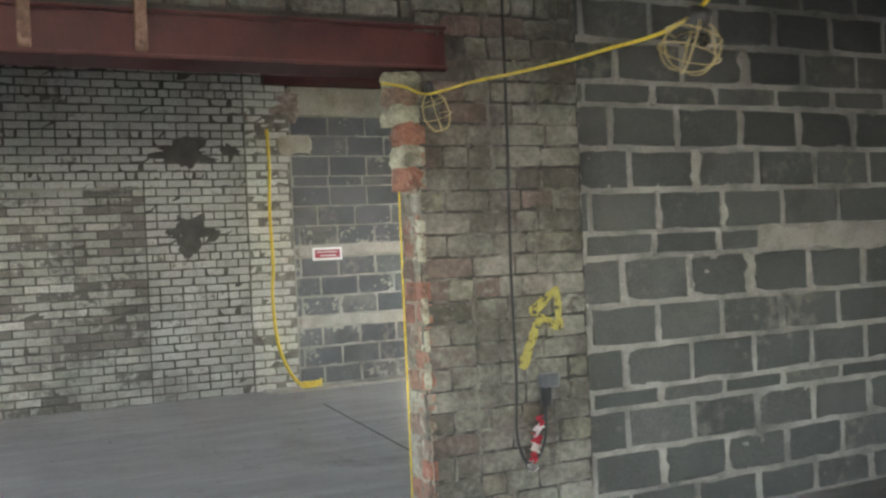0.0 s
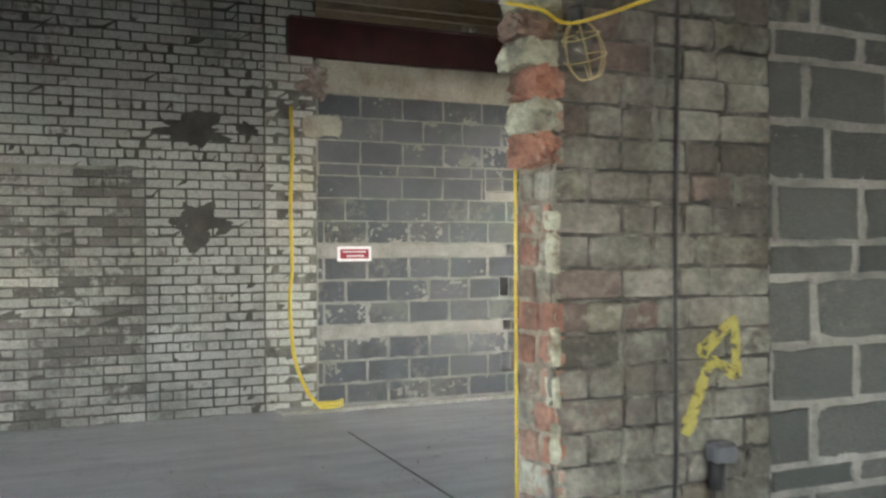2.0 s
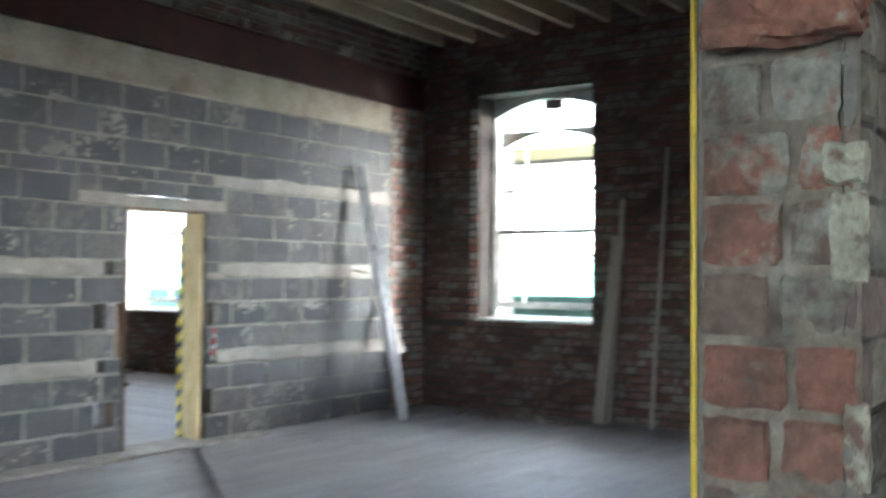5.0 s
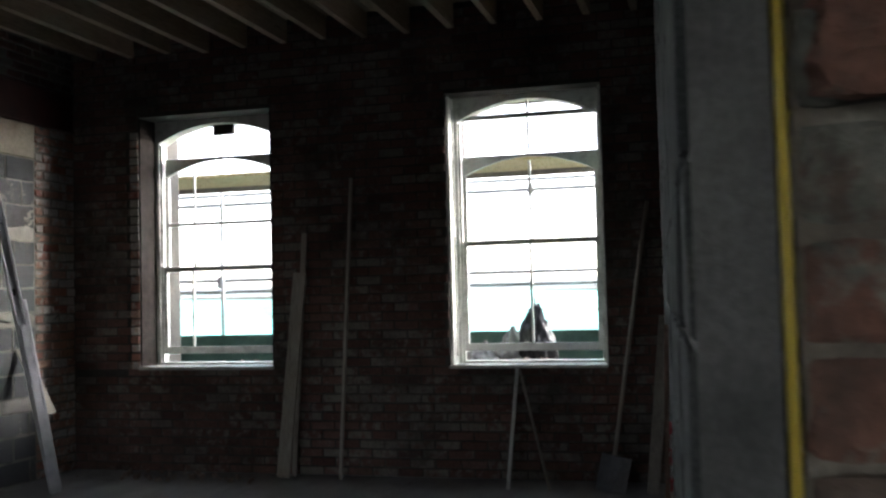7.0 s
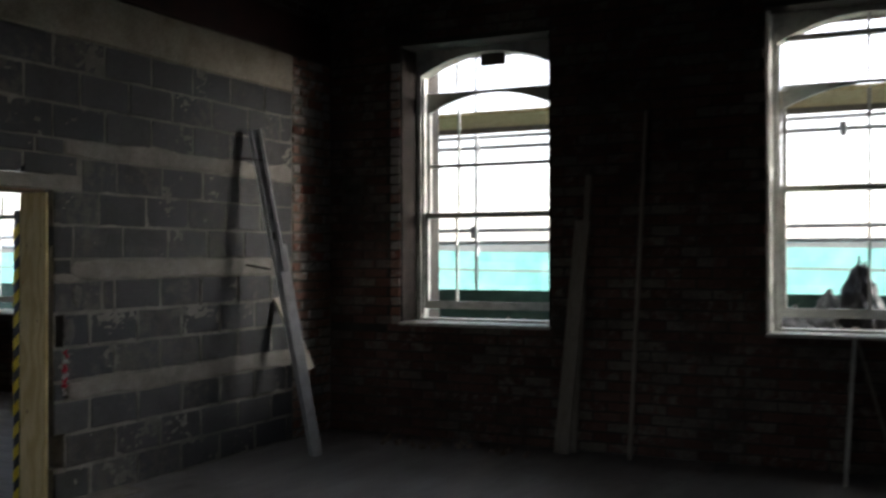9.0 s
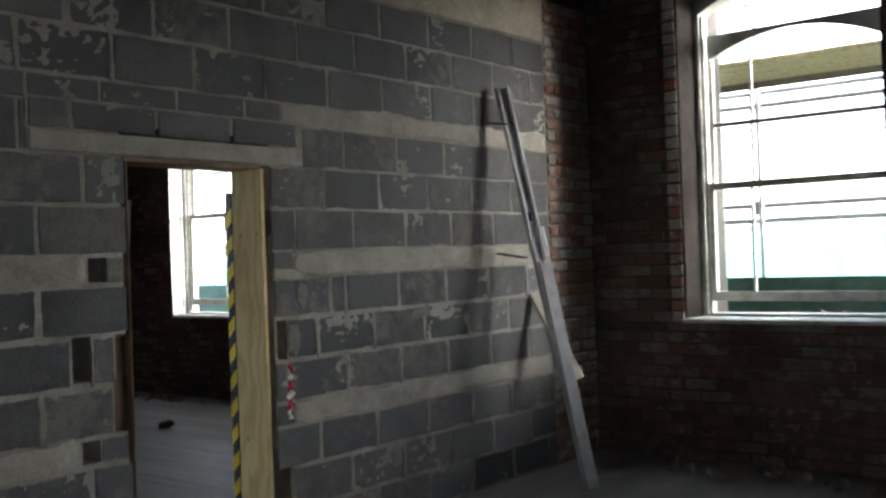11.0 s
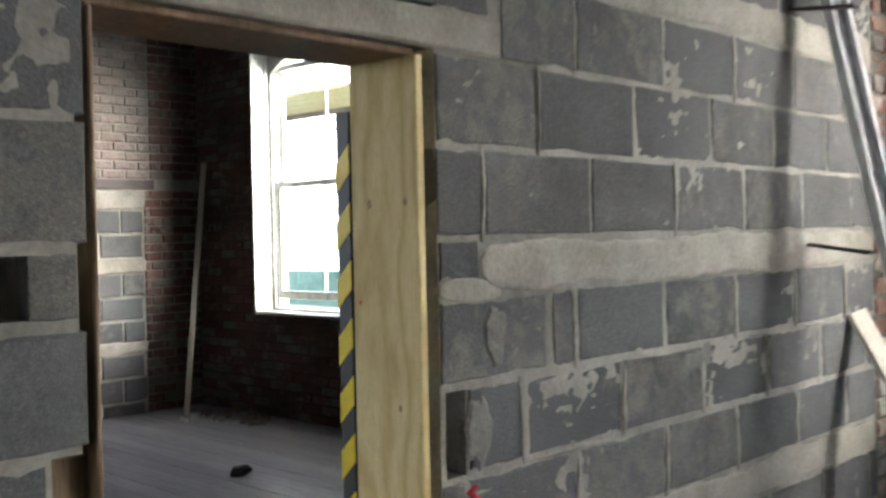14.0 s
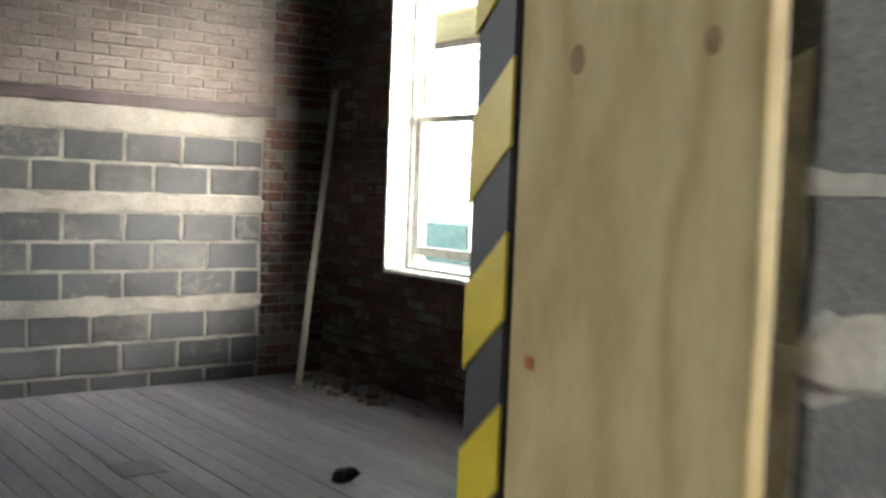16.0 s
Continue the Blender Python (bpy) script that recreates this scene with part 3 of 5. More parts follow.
def ragged_band(parent, u0, u1, z0, z1, at, rz, mat, face=-0.0052, ends=0.05, rag=0.014, name="concrete_strip", step=0.04):
    """A cast band with ragged edges where it has run over the blocks."""
    bm = bmesh.new()
    n = max(6, int((u1 - u0) / step))
    us = [u0 + (u1 - u0) * k / n for k in range(n + 1)]
    taper = lambda k: math.sqrt(max(0.02, 1 - (1 - min(1.0, (min(k, n - k) + 0.15) * (u1 - u0) / n / ends)) ** 2))
    zc = (z0 + z1) / 2
    wob = lambda u, s: noise.noise(Vector((u * 3.1, s, at[1]))) * rag * 1.6 + noise.noise(Vector((u * 14, s, 2.0))) * rag * 0.8
    lo = [(u, zc - (zc - z0) * taper(k) + wob(u, 1.0 + z0)) for k, u in enumerate(us)]
    hi = [(u, zc + (z1 - zc) * taper(k) + wob(u, 7.0 + z0)) for k, u in enumerate(us)]
    blob(bm, pose(at[0], at[1], 0, 0, 0, rz), lo, hi, face, 0.03)
    ob = new(name, mesh_of(name, bm, mat))
    ob.parent = parent
    return ob


def ragged_patch(parent, u, z, ru, rz_, at, rz, mat, face=-0.008, seed=0.0, name="render_patch", wild=0.25):
    """An irregular patch of render on a wall."""
    bm = bmesh.new()
    turn = pose(at[0], at[1], 0, 0, 0, rz)
    n = 44
    rim = []
    for k in range(n):
        t = 2 * math.pi * k / n
        s = 1 + wild * noise.noise(Vector((math.cos(t) * 1.6 + seed, math.sin(t) * 1.6, seed))) + LOT.uniform(-0.12, 0.12) * wild
        rim.append((u + ru * s * math.cos(t), z + rz_ * s * math.sin(t)))
    mid = bm.verts.new(turn @ Vector((u, face - 0.001, z)))
    inner = [bm.verts.new(turn @ Vector((u + (p - u) * 0.8, face, z + (q - z) * 0.8))) for p, q in rim]
    front = [bm.verts.new(turn @ Vector((p, face + 0.007, q))) for p, q in rim]
    back = [bm.verts.new(turn @ Vector((p, 0.02, q))) for p, q in rim]
    for k in range(n):
        m = (k + 1) % n
        bm.faces.new((mid, inner[k], inner[m]))
        bm.faces.new((inner[k], front[k], front[m], inner[m]))
        bm.faces.new((front[m], front[k], back[k], back[m]))
    ob = new(name, mesh_of(name, bm, mat))
    ob.parent = parent
    return ob


def levels(z0, z1, step):
    n = max(1, round((z1 - z0) / step))
    return [z0 + (z1 - z0) * k / n for k in range(n + 1)]


def wall_mesh(x0, x1, y0, y1, z0, z1, holes, along='x'):
    """A wall with openings through it, as one mesh of butted boxes. holes: (a, b, z0, z1) along the wall."""
    bm = bmesh.new()
    lo, hi = (x0, x1) if along == 'x' else (y0, y1)
    us = sorted({lo, hi, *[min(max(v, lo), hi) for h in holes for v in h[:2]]})
    for a, b in zip(us, us[1:]):
        cuts = sorted((h[2], h[3]) for h in holes if h[0] < (a + b) / 2 < h[1])
        z = z0
        for c, d in cuts + [(z1, z1)]:
            if c - z > 0.001:
                if along == 'x':
                    box(bm, a, b, y0, y1, z, c)
                else:
                    box(bm, x0, x1, a, b, z, c)
            z = max(z, d)
    return bm

# ---- structure ----
DOOR = (-0.004, 0.892, -1, 2.06)
D_HOLES = [(-0.184, -0.09, 1.488, 1.598), (-0.275, -0.18, 1.05, 1.25), (-0.24, -0.15, 0.69, 0.79), (-0.26, -0.05, 0.24, 0.45), (-0.07, -0.004, 0.8, 1.05), (-0.06, -0.004, 1.05, 1.25),
           (0.91, 0.98, 1.03, 1.24), (0.93, 1.02, 0.69, 0.79), (0.88, 0.99, 0.24, 0.46)]
W_OPEN = [(-2.2, -0.75, 1.0, 3.54), (-5.4, -3.96, 1.0, 3.54)]
N_OPEN = [(4.6, 6.05, 0.93, 3.4)]
CEIL = 4.15

ground = solid("ground", boxed(-400, 400, -400, 400, -4.2, -4.0), M_ROAD, "grey asphalt street ground below the scaffold", "ground", "structure")
floor = solid("floor", boxed(-10.2, 4.6, -16.2, 0.25, -0.2, 0), M_FLOOR, "dusty pale concrete floor slab with stains", "floor", "structure")
floor_next = solid("floor_boarded", boxed(-5, 4.9, 0.25, 7.3, -0.2, -0.012), M_BROWN_WOOD, "worn grey floorboards of the next room", "floor", "structure")

wall_d = solid("wall_north", wall_mesh(-10, 4.2, 0.005, 0.25, 0, 4.5, [DOOR[:2] + (0, 2.2), (-2.62, 0.5, 3.42, 4.42), (0.5, 4.2, 3.42, 3.82)] + D_HOLES), M_MORTAR_BLOCK,
               "cross wall of grey concrete blocks between old brick", "wall", "structure")
wall_w = solid("wall_east", wall_mesh(4.208, 5.0, -6.6, 0.25, 0, 4.5, W_OPEN, 'y'), M_MORTAR_DARK, "dark old red brick outer wall with two tall windows", "wall", "structure")
wall_n = solid("wall_east_next_room", wall_mesh(4.708, 5.0, 0.25, 7.6, -0.2, 4.5, N_OPEN, 'y'), M_MORTAR_DARK, "dark red brick outer wall of the next room", "wall", "structure")
wall_f = solid("wall_far", boxed(-5, 4.7, 7.008, 7.3, -0.2, 4.5), M_MORTAR_BLOCK, "blocked-up brick wall at the end of the next room", "wall", "structure")


def skewed_wall():
    bm = bmesh.new()
    pts = [(-2.88, -6.542), (4.2, -6.542), (4.2, -5.908), (-3.55, -6.313), (-3.55, -6.406), (-2.88, -6.406)]
    lo = [bm.verts.new((x, y, 0)) for x, y in pts]
    hi = [bm.verts.new((x, y, 4.5)) for x, y in pts]
    bm.faces.new(lo[::-1])
    bm.faces.new(hi)
    for k in range(6):
        bm.faces.new((lo[k], lo[(k + 1) % 6], hi[(k + 1) % 6], hi[k]))
    return bm


wall_c = solid("wall_south", skewed_wall(), M_MORTAR_BLOCK, "grey concrete block wall with pale mortar joints", "wall", "structure")
pier_bm = wall_mesh(-10, -2.88, -6.62, -6.41, 0, 4.5, [(-7.0, -3.765, 0, 2.62), (-3.765, -3.62, 2.4, 2.62)])
pier = solid("wall_south_pier", pier_bm, M_MORTAR_DARK, "old brick pier and brickwork over the steel beam", "wall", "structure")

solid("wall_west", wall_mesh(-10.3, -10, -16.3, 7.6, -0.2, 4.5, [(-9.9, -8.5, 1.3, 3.0), (-4.1, -2.5, 1.2, 3.2)], 'y'), M_PLASTER_IN, "bare plastered wall with window openings", "wall", "structure")
solid("wall_entrance", wall_mesh(-10, 5.0, -16.3, -16, 0, 4.5, [(-8.6, -6.6, 1.1, 2.9), (-3.6, -2.6, 1.1, 2.9)]), M_PLASTER_IN, "bare plastered wall with window openings", "wall", "structure")
solid("wall_entrance_side", boxed(4.2, 5.0, -16, -6.6, 0, 4.5), M_PLASTER_IN, "bare plastered side wall", "wall", "structure")
solid("wall_next_room_side", wall_mesh(-5.3, -5, 0.25, 7.6, -0.2, 4.5, [(1.4, 3.2, 0.7, 3.7), (4.2, 6.2, 0.7, 3.7)], 'y'), M_PLASTER_IN, "bare plastered side wall", "wall", "structure")


def ceiling_mesh():
    bm = bmesh.new()
    y = -15.8
    while y < 7.2:
        if abs(y) > 0.2 and not -6.7 < y < -6.2:
            x1 = 4.2 if y < 0 else 4.7
            box(bm, -10, x1, y - 0.03 + LOT.uniform(-0.008, 0.008), y + 0.03, CEIL + LOT.uniform(-0.015, 0.015), 4.38)
        y += 0.42
    y = -16.0
    while y < 7.3:
        box(bm, -10, 4.75, y + 0.004, y + 0.136, 4.385 + LOT.uniform(0, 0.006), 4.41)
        y += 0.14
    box(bm, -10.3, 5.0, -16.3, 7.6, 4.5, 4.6)
    return bm


solid("ceiling", ceiling_mesh(), M_JOIST, "open timber joists under dark floorboards", "ceiling", "structure")


# ---- steel beams ----
def i_beam(name, label, x0, x1, y0, y1, z0, z1):
    b = thing(name, label, "beam", ((x0 + x1) / 2, (y0 + y1) / 2, z0))
    yc = y0 + 0.03
    part("web", boxed(x0, x1, yc, yc + 0.14, z0 + 0.018, z1 - 0.018), M_STEEL, b)
    part("flange", boxed(x0, x1, y0, y1, z0, z0 + 0.018, 0.003), M_STEEL, b)
    part("flange", boxed(x0, x1, y0, y1, z1 - 0.018, z1, 0.003), M_STEEL, b)
    return b


i_beam("steel_beam", "red oxide painted steel beam over the blocked opening", -2.6, 4.19, -0.03, 0.22, 3.425, 3.815)
beam_c = i_beam("steel_beam", "red oxide painted steel beam bearing on the brick pier", -7.1, -3.625, -6.66, -6.36, 2.405, 2.615)
for x in (-5.055, -5.51):
    s = thing("hanger_strap", "rusty flat steel strap hanging over the red beam", "strap", (x, -6.66, 2.43), "beam straps")
    part("strap", boxed(x - 0.026, x + 0.026, -6.668, -6.645, 2.43, 3.1, 0.004), M_RUST, s)
    part("bolt", turned(tube(bmesh.new(), [(0, 0, 0), (0, 0, 0.015)], 0.014, 6), pose(x, -6.668, 2.47, 90)), M_RUST, s)

strip = solid("concrete_padstone", boxed(-2.3, 3.58, -0.012, 0.06, 3.085, 3.42, 0.01), M_PLASTER, "beige rendered band under the red steel beam", "render band", "structure")

# the doorway's lintel and linings
lintel = thing("concrete_lintel", "pale precast concrete lintel over the doorway", "lintel", (0.34, 0.05, 2.06))
part("body", boxed(-0.45, 1.13, -0.012, 0.249, 2.062, 2.158, 0.008), M_STRIP, lintel)

board = thing("door_lining", "pale plywood lining board on the doorway jamb", "door lining", (0.83, 0.12, 0))
part("board", boxed(0.815, 0.84, -0.012, 0.222, 0.0, 2.04, 0.003), M_TIMBER, board)
edge = part("stop_board", boxed(0.813, 0.84, 0.224, 0.276, 0.0, 1.93, 0.003), M_TAPE_K, board, "edge strip wrapped in hazard tape")
for z, y, q in ((1.697, 0.155, 0.008), (1.21, 0.06, 0.006), (0.62, 0.15, 0.009), (1.70, 0.03, 0.007)):
    kb = bmesh.new()
    bmesh.ops.create_circle(kb, cap_ends=True, segments=10, radius=q, matrix=Matrix.Translation((0.8142, y, z)) @ Euler((0, radians(-90), 0)).to_matrix().to_4x4() @ Matrix.Diagonal((1.5, 1, 1, 1)))
    part("knot", kb, M_KNOT, board, "brown wood knot")


part("stamp", boxed(0.8135, 0.8148, 0.19, 0.199, 1.453, 1.463), M_STAMP, board, "small orange grade stamp")


def hazard_stripe(z):
    bm = bmesh.new()
    pts = [(0.2245, z), (0.2755, z - 0.05), (0.2755, z + 0.022), (0.2245, z + 0.072)]
    a = [bm.verts.new((0.8105, y, q)) for y, q in pts]
    b = [bm.verts.new((0.8135, y, q)) for y, q in pts]
    bm.faces.new(a)
    bm.faces.new(b[::-1])
    for k in range(4):
        bm.faces.new((a[k], b[k], b[(k + 1) % 4], a[(k + 1) % 4]))
    return bm


for k in range(13):
    part("stripe", hazard_stripe(0.055 + 0.1435 * k), M_TAPE_Y, edge, "yellow tape stripe")

lining = thing("door_lining", "thin brown timber lining on the doorway jamb", "door lining", (0.045, 0.13, 0))
part("upright", boxed(0.027, 0.038, 0.012, 0.24, 0.0, 2.04, 0.003), M_BROWN_WOOD, lining)
part("head", boxed(0.027, 0.84, 0.02, 0.24, 2.042, 2.06, 0.002), M_BROWN_WOOD, lining)
# Added strip; its near-black colour paints the shade of the gap beside the board.
gap = thing("gap_filler", "near-black filler standing in for the shaded gap behind the plywood lining", "timber", (0.865, 0.1, 0))
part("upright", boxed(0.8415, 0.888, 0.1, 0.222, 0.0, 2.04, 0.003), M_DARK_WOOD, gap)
packer = thing("gap_filler", "short rough timber packer wedged in a gap of the blocks", "timber", (-0.03, 0.1, 0))
part("upright", boxed(-0.06, 0.025, 0.05, 0.15, 0.0, 1.24, 0.004), M_BROWN_WOOD, packer)


# ---- sash windows ----
def arch_fill(bm, y0, y1, x0, x1, zs, rise, ztop, n=16, drop=0.0):
    """Fills above a segmental arch that springs at zs, up to ztop; with drop, a band of that depth that follows it."""
    for k in range(n):
        t0, t1 = k / n, (k + 1) / n
        q = lambda t: zs + rise * (1 - (2 * t - 1) ** 2)
        ya, yb = y0 + (y1 - y0) * t0, y0 + (y1 - y0) * t1
        za, zb = q(t0), q(t1)
        ta, tb = (ztop, ztop) if not drop else (za + drop, zb + drop)
        v = [bm.verts.new(c) for c in ((x0, ya, za), (x0, yb, zb), (x0, yb, tb), (x0, ya, ta), (x1, ya, za), (x1, yb, zb), (x1, yb, tb), (x1, ya, ta))]
        for f in ((0, 1, 2, 3), (7, 6, 5, 4), (0, 4, 5, 1), (3, 2, 6, 7)):
            bm.faces.new([v[i] for i in f])
    return bm


def sash_window(name, label, y0, y1, z0, z1, x, head2, rail, bar, face=4.2):
    w = thing(name, label, "window", (x, (y0 + y1) / 2, z0))
    tagged(w, kind="structure")
    f = 0.055
    fr = bmesh.new()
    box(fr, x, x + 0.16, y0, y0 + f, z0, z1, 0.004)
    box(fr, x, x + 0.16, y1 - f, y1, z0, z1, 0.004)
    box(fr, x, x + 0.16, y0 + f, y1 - f, z0, z0 + 0.05)
    arch_fill(fr, y0 + f, y1 - f, x, x + 0.16, z1 - 0.23, 0.18, z1)
    frame_part = part("window_frame", fr, M_WHITE, w)
    for ya, yb in ((y0 + f, y0 + f + 0.02), (y1 - f - 0.02, y1 - f)):
        part("parting_bead", boxed(x + 0.03, x + 0.05, ya, yb, z0 + 0.05, z1 - 0.24), M_WHITE, frame_part)
    a, b = y0 + f + 0.021, y1 - f - 0.021
    up = bmesh.new()
    s = 0.036
    box(up, x + 0.09, x + 0.13, a, a + s, rail, head2 - 0.14)
    box(up, x + 0.09, x + 0.13, b - s, b, rail, head2 - 0.14)
    box(up, x + 0.09, x + 0.13, a + s, b - s, rail, rail + 0.045)
    arch_fill(up, a, b, x + 0.09, x + 0.13, head2 - 0.14, 0.17, head2 + 0.055)
    sash = part("upper_sash", up, M_WHITE, w)
    lo = bmesh.new()
    zb = z0 + 0.14
    box(lo, x + 0.045, x + 0.085, a, a + s, zb, rail + 0.05)
    box(lo, x + 0.045, x + 0.085, b - s, b, zb, rail + 0.05)
    box(lo, x + 0.045, x + 0.085, a + s, b - s, zb, zb + 0.07)
    box(lo, x + 0.045, x + 0.085, a + s, b - s, rail + 0.005, rail + 0.05)
    low = part("lower_sash", lo, M_WHITE, w)
    yc = (y0 + y1) / 2
    if bar:
        part("glazing_bar", boxed(x + 0.095, x + 0.125, yc - 0.011, yc + 0.011, rail + 0.045, head2 - 0.01), M_WHITE, sash)
        part("glazing_bar", boxed(x + 0.05, x + 0.08, yc - 0.011, yc + 0.011, zb + 0.07, rail + 0.005), M_WHITE, low)
        part("glazing_bar", boxed(x + 0.06, x + 0.09, yc - 0.011, yc + 0.011, head2 + 0.06, z1 - 0.055), M_WHITE, frame_part)
        part("transom", boxed(x + 0.05, x + 0.1, y0 + f, y1 - f, z1 - 0.215, z1 - 0.17, 0.003), M_WHITE, frame_part)
    else:
        part("broken_head_piece", boxed(x + 0.1, x + 0.14, yc - 0.14, yc + 0.1, z1 - 0.16, z1 - 0.045, 0.008), M_DARK_WOOD, frame_part, "dark broken timber under the arched head")
        yq = y1 - f - 0.26 * (y1 - y0 - 2 * f)
        part("glazing_bar", boxed(x + 0.095, x + 0.125, yq - 0.009, yq + 0.009, rail + 0.045, head2 - 0.04), M_WHITE, sash)
        part("glazing_bar", boxed(x + 0.05, x + 0.08, yq - 0.009, yq + 0.009, zb + 0.07, rail + 0.005), M_WHITE, low)
        part("glazing_bar", boxed(x + 0.06, x + 0.09, yq - 0.009, yq + 0.009, head2 + 0.06, z1 - 0.13), M_WHITE, frame_part)
        zm = rail + 0.49
        part("glazing_bar", boxed(x + 0.095, x + 0.125, a + s, b - s, zm - 0.016, zm + 0.016), M_WHITE, sash)
    for nm, par, za, zc in (("pane", sash, rail + 0.045, head2 - 0.06), ("pane", low, zb + 0.07, rail + 0.005)):
        xx = x + 0.105 if par is sash else x + 0.06
        g = part(nm, boxed(xx, xx + 0.004, a + s - 0.005, b - s + 0.005, za, zc), M_GLASS, par)
        g.visible_shadow = False
    part("window_sill", boxed(face - 0.05, x, y0 - 0.06, y1 + 0.06, z0 - 0.035, z0 + 0.006, 0.006) if face > x else boxed(face - 0.04, x + 0.18, y0 + 0.002, y1 - 0.002, z0 + 0.001, z0 + 0.03, 0.006), M_WHITE, w)
    return w


sash_window("window_1", "tall white sash window with a lowered arched sash", -2.2, -0.75, 1.0, 3.54, 4.5, 3.1, 1.98, False)
sash_window("window_2", "tall white sash window with lowered arched sash and centre bar", -5.4, -3.96, 1.0, 3.54, 4.45, 2.93, 2.13, True)
sash_window("window_3", "white sash window with panelled shutter in the next room", 4.6, 6.05, 0.93, 3.4, 4.86, 3.35, 2.1, True, 4.7)


def shutter(x0, x1, y, out, z0, z1):
    """A panelled shutter leaf folded against a window's reveal."""
    s = thing("window_shutter", "white panelled timber shutter folded into the window reveal", "shutter", ((x0 + x1) / 2, y, z0), "window shutters")
    ya, yb = sorted((y, y + out * 0.022))
    bm = bmesh.new()
    box(bm, x0, x0 + 0.035, ya, yb, z0, z1, 0.002)
    box(bm, x1 - 0.035, x1, ya, yb, z0, z1, 0.002)
    for za, zb in ((z0, z0 + 0.09), ((z0 + z1) / 2 - 0.05, (z0 + z1) / 2 + 0.05), (z1 - 0.09, z1)):
        box(bm, x0 + 0.035, x1 - 0.035, ya, yb, za, zb)
    fr = part("frame", bm, M_WHITE, s)
    for za, zb in ((z0 + 0.09, (z0 + z1) / 2 - 0.05), ((z0 + z1) / 2 + 0.05, z1 - 0.09)):
        part("panel", boxed(x0 + 0.036, x1 - 0.036, y, y + out * 0.01, za + 0.001, zb - 0.001) if out > 0 else boxed(x0 + 0.036, x1 - 0.036, y - 0.01, y, za + 0.001, zb - 0.001), M_WHITE, fr)
    return s


w1 = bpy.data.objects["window_1"]
# Thin added sheets that darken the reveals; the shade is in their colour.
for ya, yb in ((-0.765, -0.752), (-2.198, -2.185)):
    part("reveal_lining", boxed(4.215, 4.498, ya, yb, 1.01, 3.53), M_REVEAL, w1, "near-black sheet standing in for the shaded brick reveal")
shutter(4.66, 4.85, 6.046, -1, 0.965, 3.39)
shutter(4.24, 4.44, -5.396, 1, 1.01, 3.52)
shutter(4.24, 4.44, -3.964, -1, 1.01, 3.52)

# ---- the scaffold and the street outside ----
scaffold = thing("scaffold", "grey tube scaffold with boards and green netting outside", "scaffold", (6.2, 0, -4))


def rod(a, b, r=0.024):
    return tube(bmesh.new(), [a, b], r, 8)


for y in (-8.6, -6.4, -5.25, -2.75, -1.62, -0.45, 0.6, 2.8, 5.2, 7.6):
    part("standard", rod((6.55, y, -4), (6.55, y, 6.0)), M_GALV, scaffold)
for z in (2.98, 2.86, 1.92, 1.78, 4.6):
    part("ledger", rod((6.6, -9, z), (6.6, 8.5, z)), M_GALV, scaffold)
for y in (-8.6, -4.68, -1.62, 2.8, 5.2):
    part("transom", rod((5.1, y, 0.78), (6.7, y, 0.78)), M_GALV, scaffold)
for k in range(6):
    part("scaffold_board", boxed(5.15 + 0.235 * k, 5.37 + 0.235 * k, -9, 8.5, 0.81, 0.85, 0.004), M_OLD_WOOD, scaffold)
for k in range(4):
    part("scaffold_board", boxed(5.5 + 0.235 * k, 5.72 + 0.235 * k, -9, 8.5, 3.06, 3.1, 0.004), M_TIMBER, scaffold)
netm = bmesh.new()
NZ = [(1.16, 0.0), (1.32, 0.05), (1.468, 0.02), (1.492, 0.02), (1.58, 0.03), (1.69, 0.0)]
cols = []
for k in range(60):
    y = -9 + k * 0.3
    cols.append([netm.verts.new((6.64 + d * math.sin(y * 2.1) + 0.015 * math.sin(y * 9), y, z + 0.02 * math.sin(y * 1.3))) for z, d in NZ])
for a, b in zip(cols, cols[1:]):
    for j in (0, 1, 3, 4):
        netm.faces.new((a[j], b[j], b[j + 1], a[j + 1]))
net = part("debris_net", netm, M_NET, scaffold, "translucent green debris netting")
mod = net.modifiers.new("thickness", 'SOLIDIFY')
mod.thickness = 0.004
part("toe_board", boxed(6.5, 6.53, -9, 8.5, 0.851, 1.25, 0.004), M_TOE, scaffold, "green weathered toe board")
part("fascia_board", boxed(6.44, 6.47, -9, 8.5, 3.0, 3.2, 0.004), M_OLD_WOOD, scaffold)
for y, z in ((-0.45, 2.86), (-0.4, 1.9), (-4.33, 2.86), (-1.62, 2.98), (-5.25, 1.97), (-1.62, 1.78), (0.6, 1.97), (-2.75, 1.78)):
    part("coupler", boxed(6.555, 6.625, y - 0.035, y + 0.035, z - 0.07, z + 0.07, 0.012), M_SILVER, scaffold, "grey steel tube coupler")
opp = thing("street_building", "pale rendered building across the street", "building", (19, 0, -4))
part("wall", boxed(18, 26, -40, 45, -4, 1.7), M_FACADE, opp)
part("parapet", boxed(17.8, 26, -40.2, 45.2, 1.7, 2.0, 0.05), M_FACADE, opp)
for k in range(18):
    y = -38 + k * 4.5
    pn = part("window", boxed(17.97, 18.05, y, y + 1.4, -0.9, 1.1), M_WHITE, opp)
    part("pane", boxed(17.95, 17.968, y + 0.1, y + 1.3, -0.8, 1.0), M_BLACK, pn)


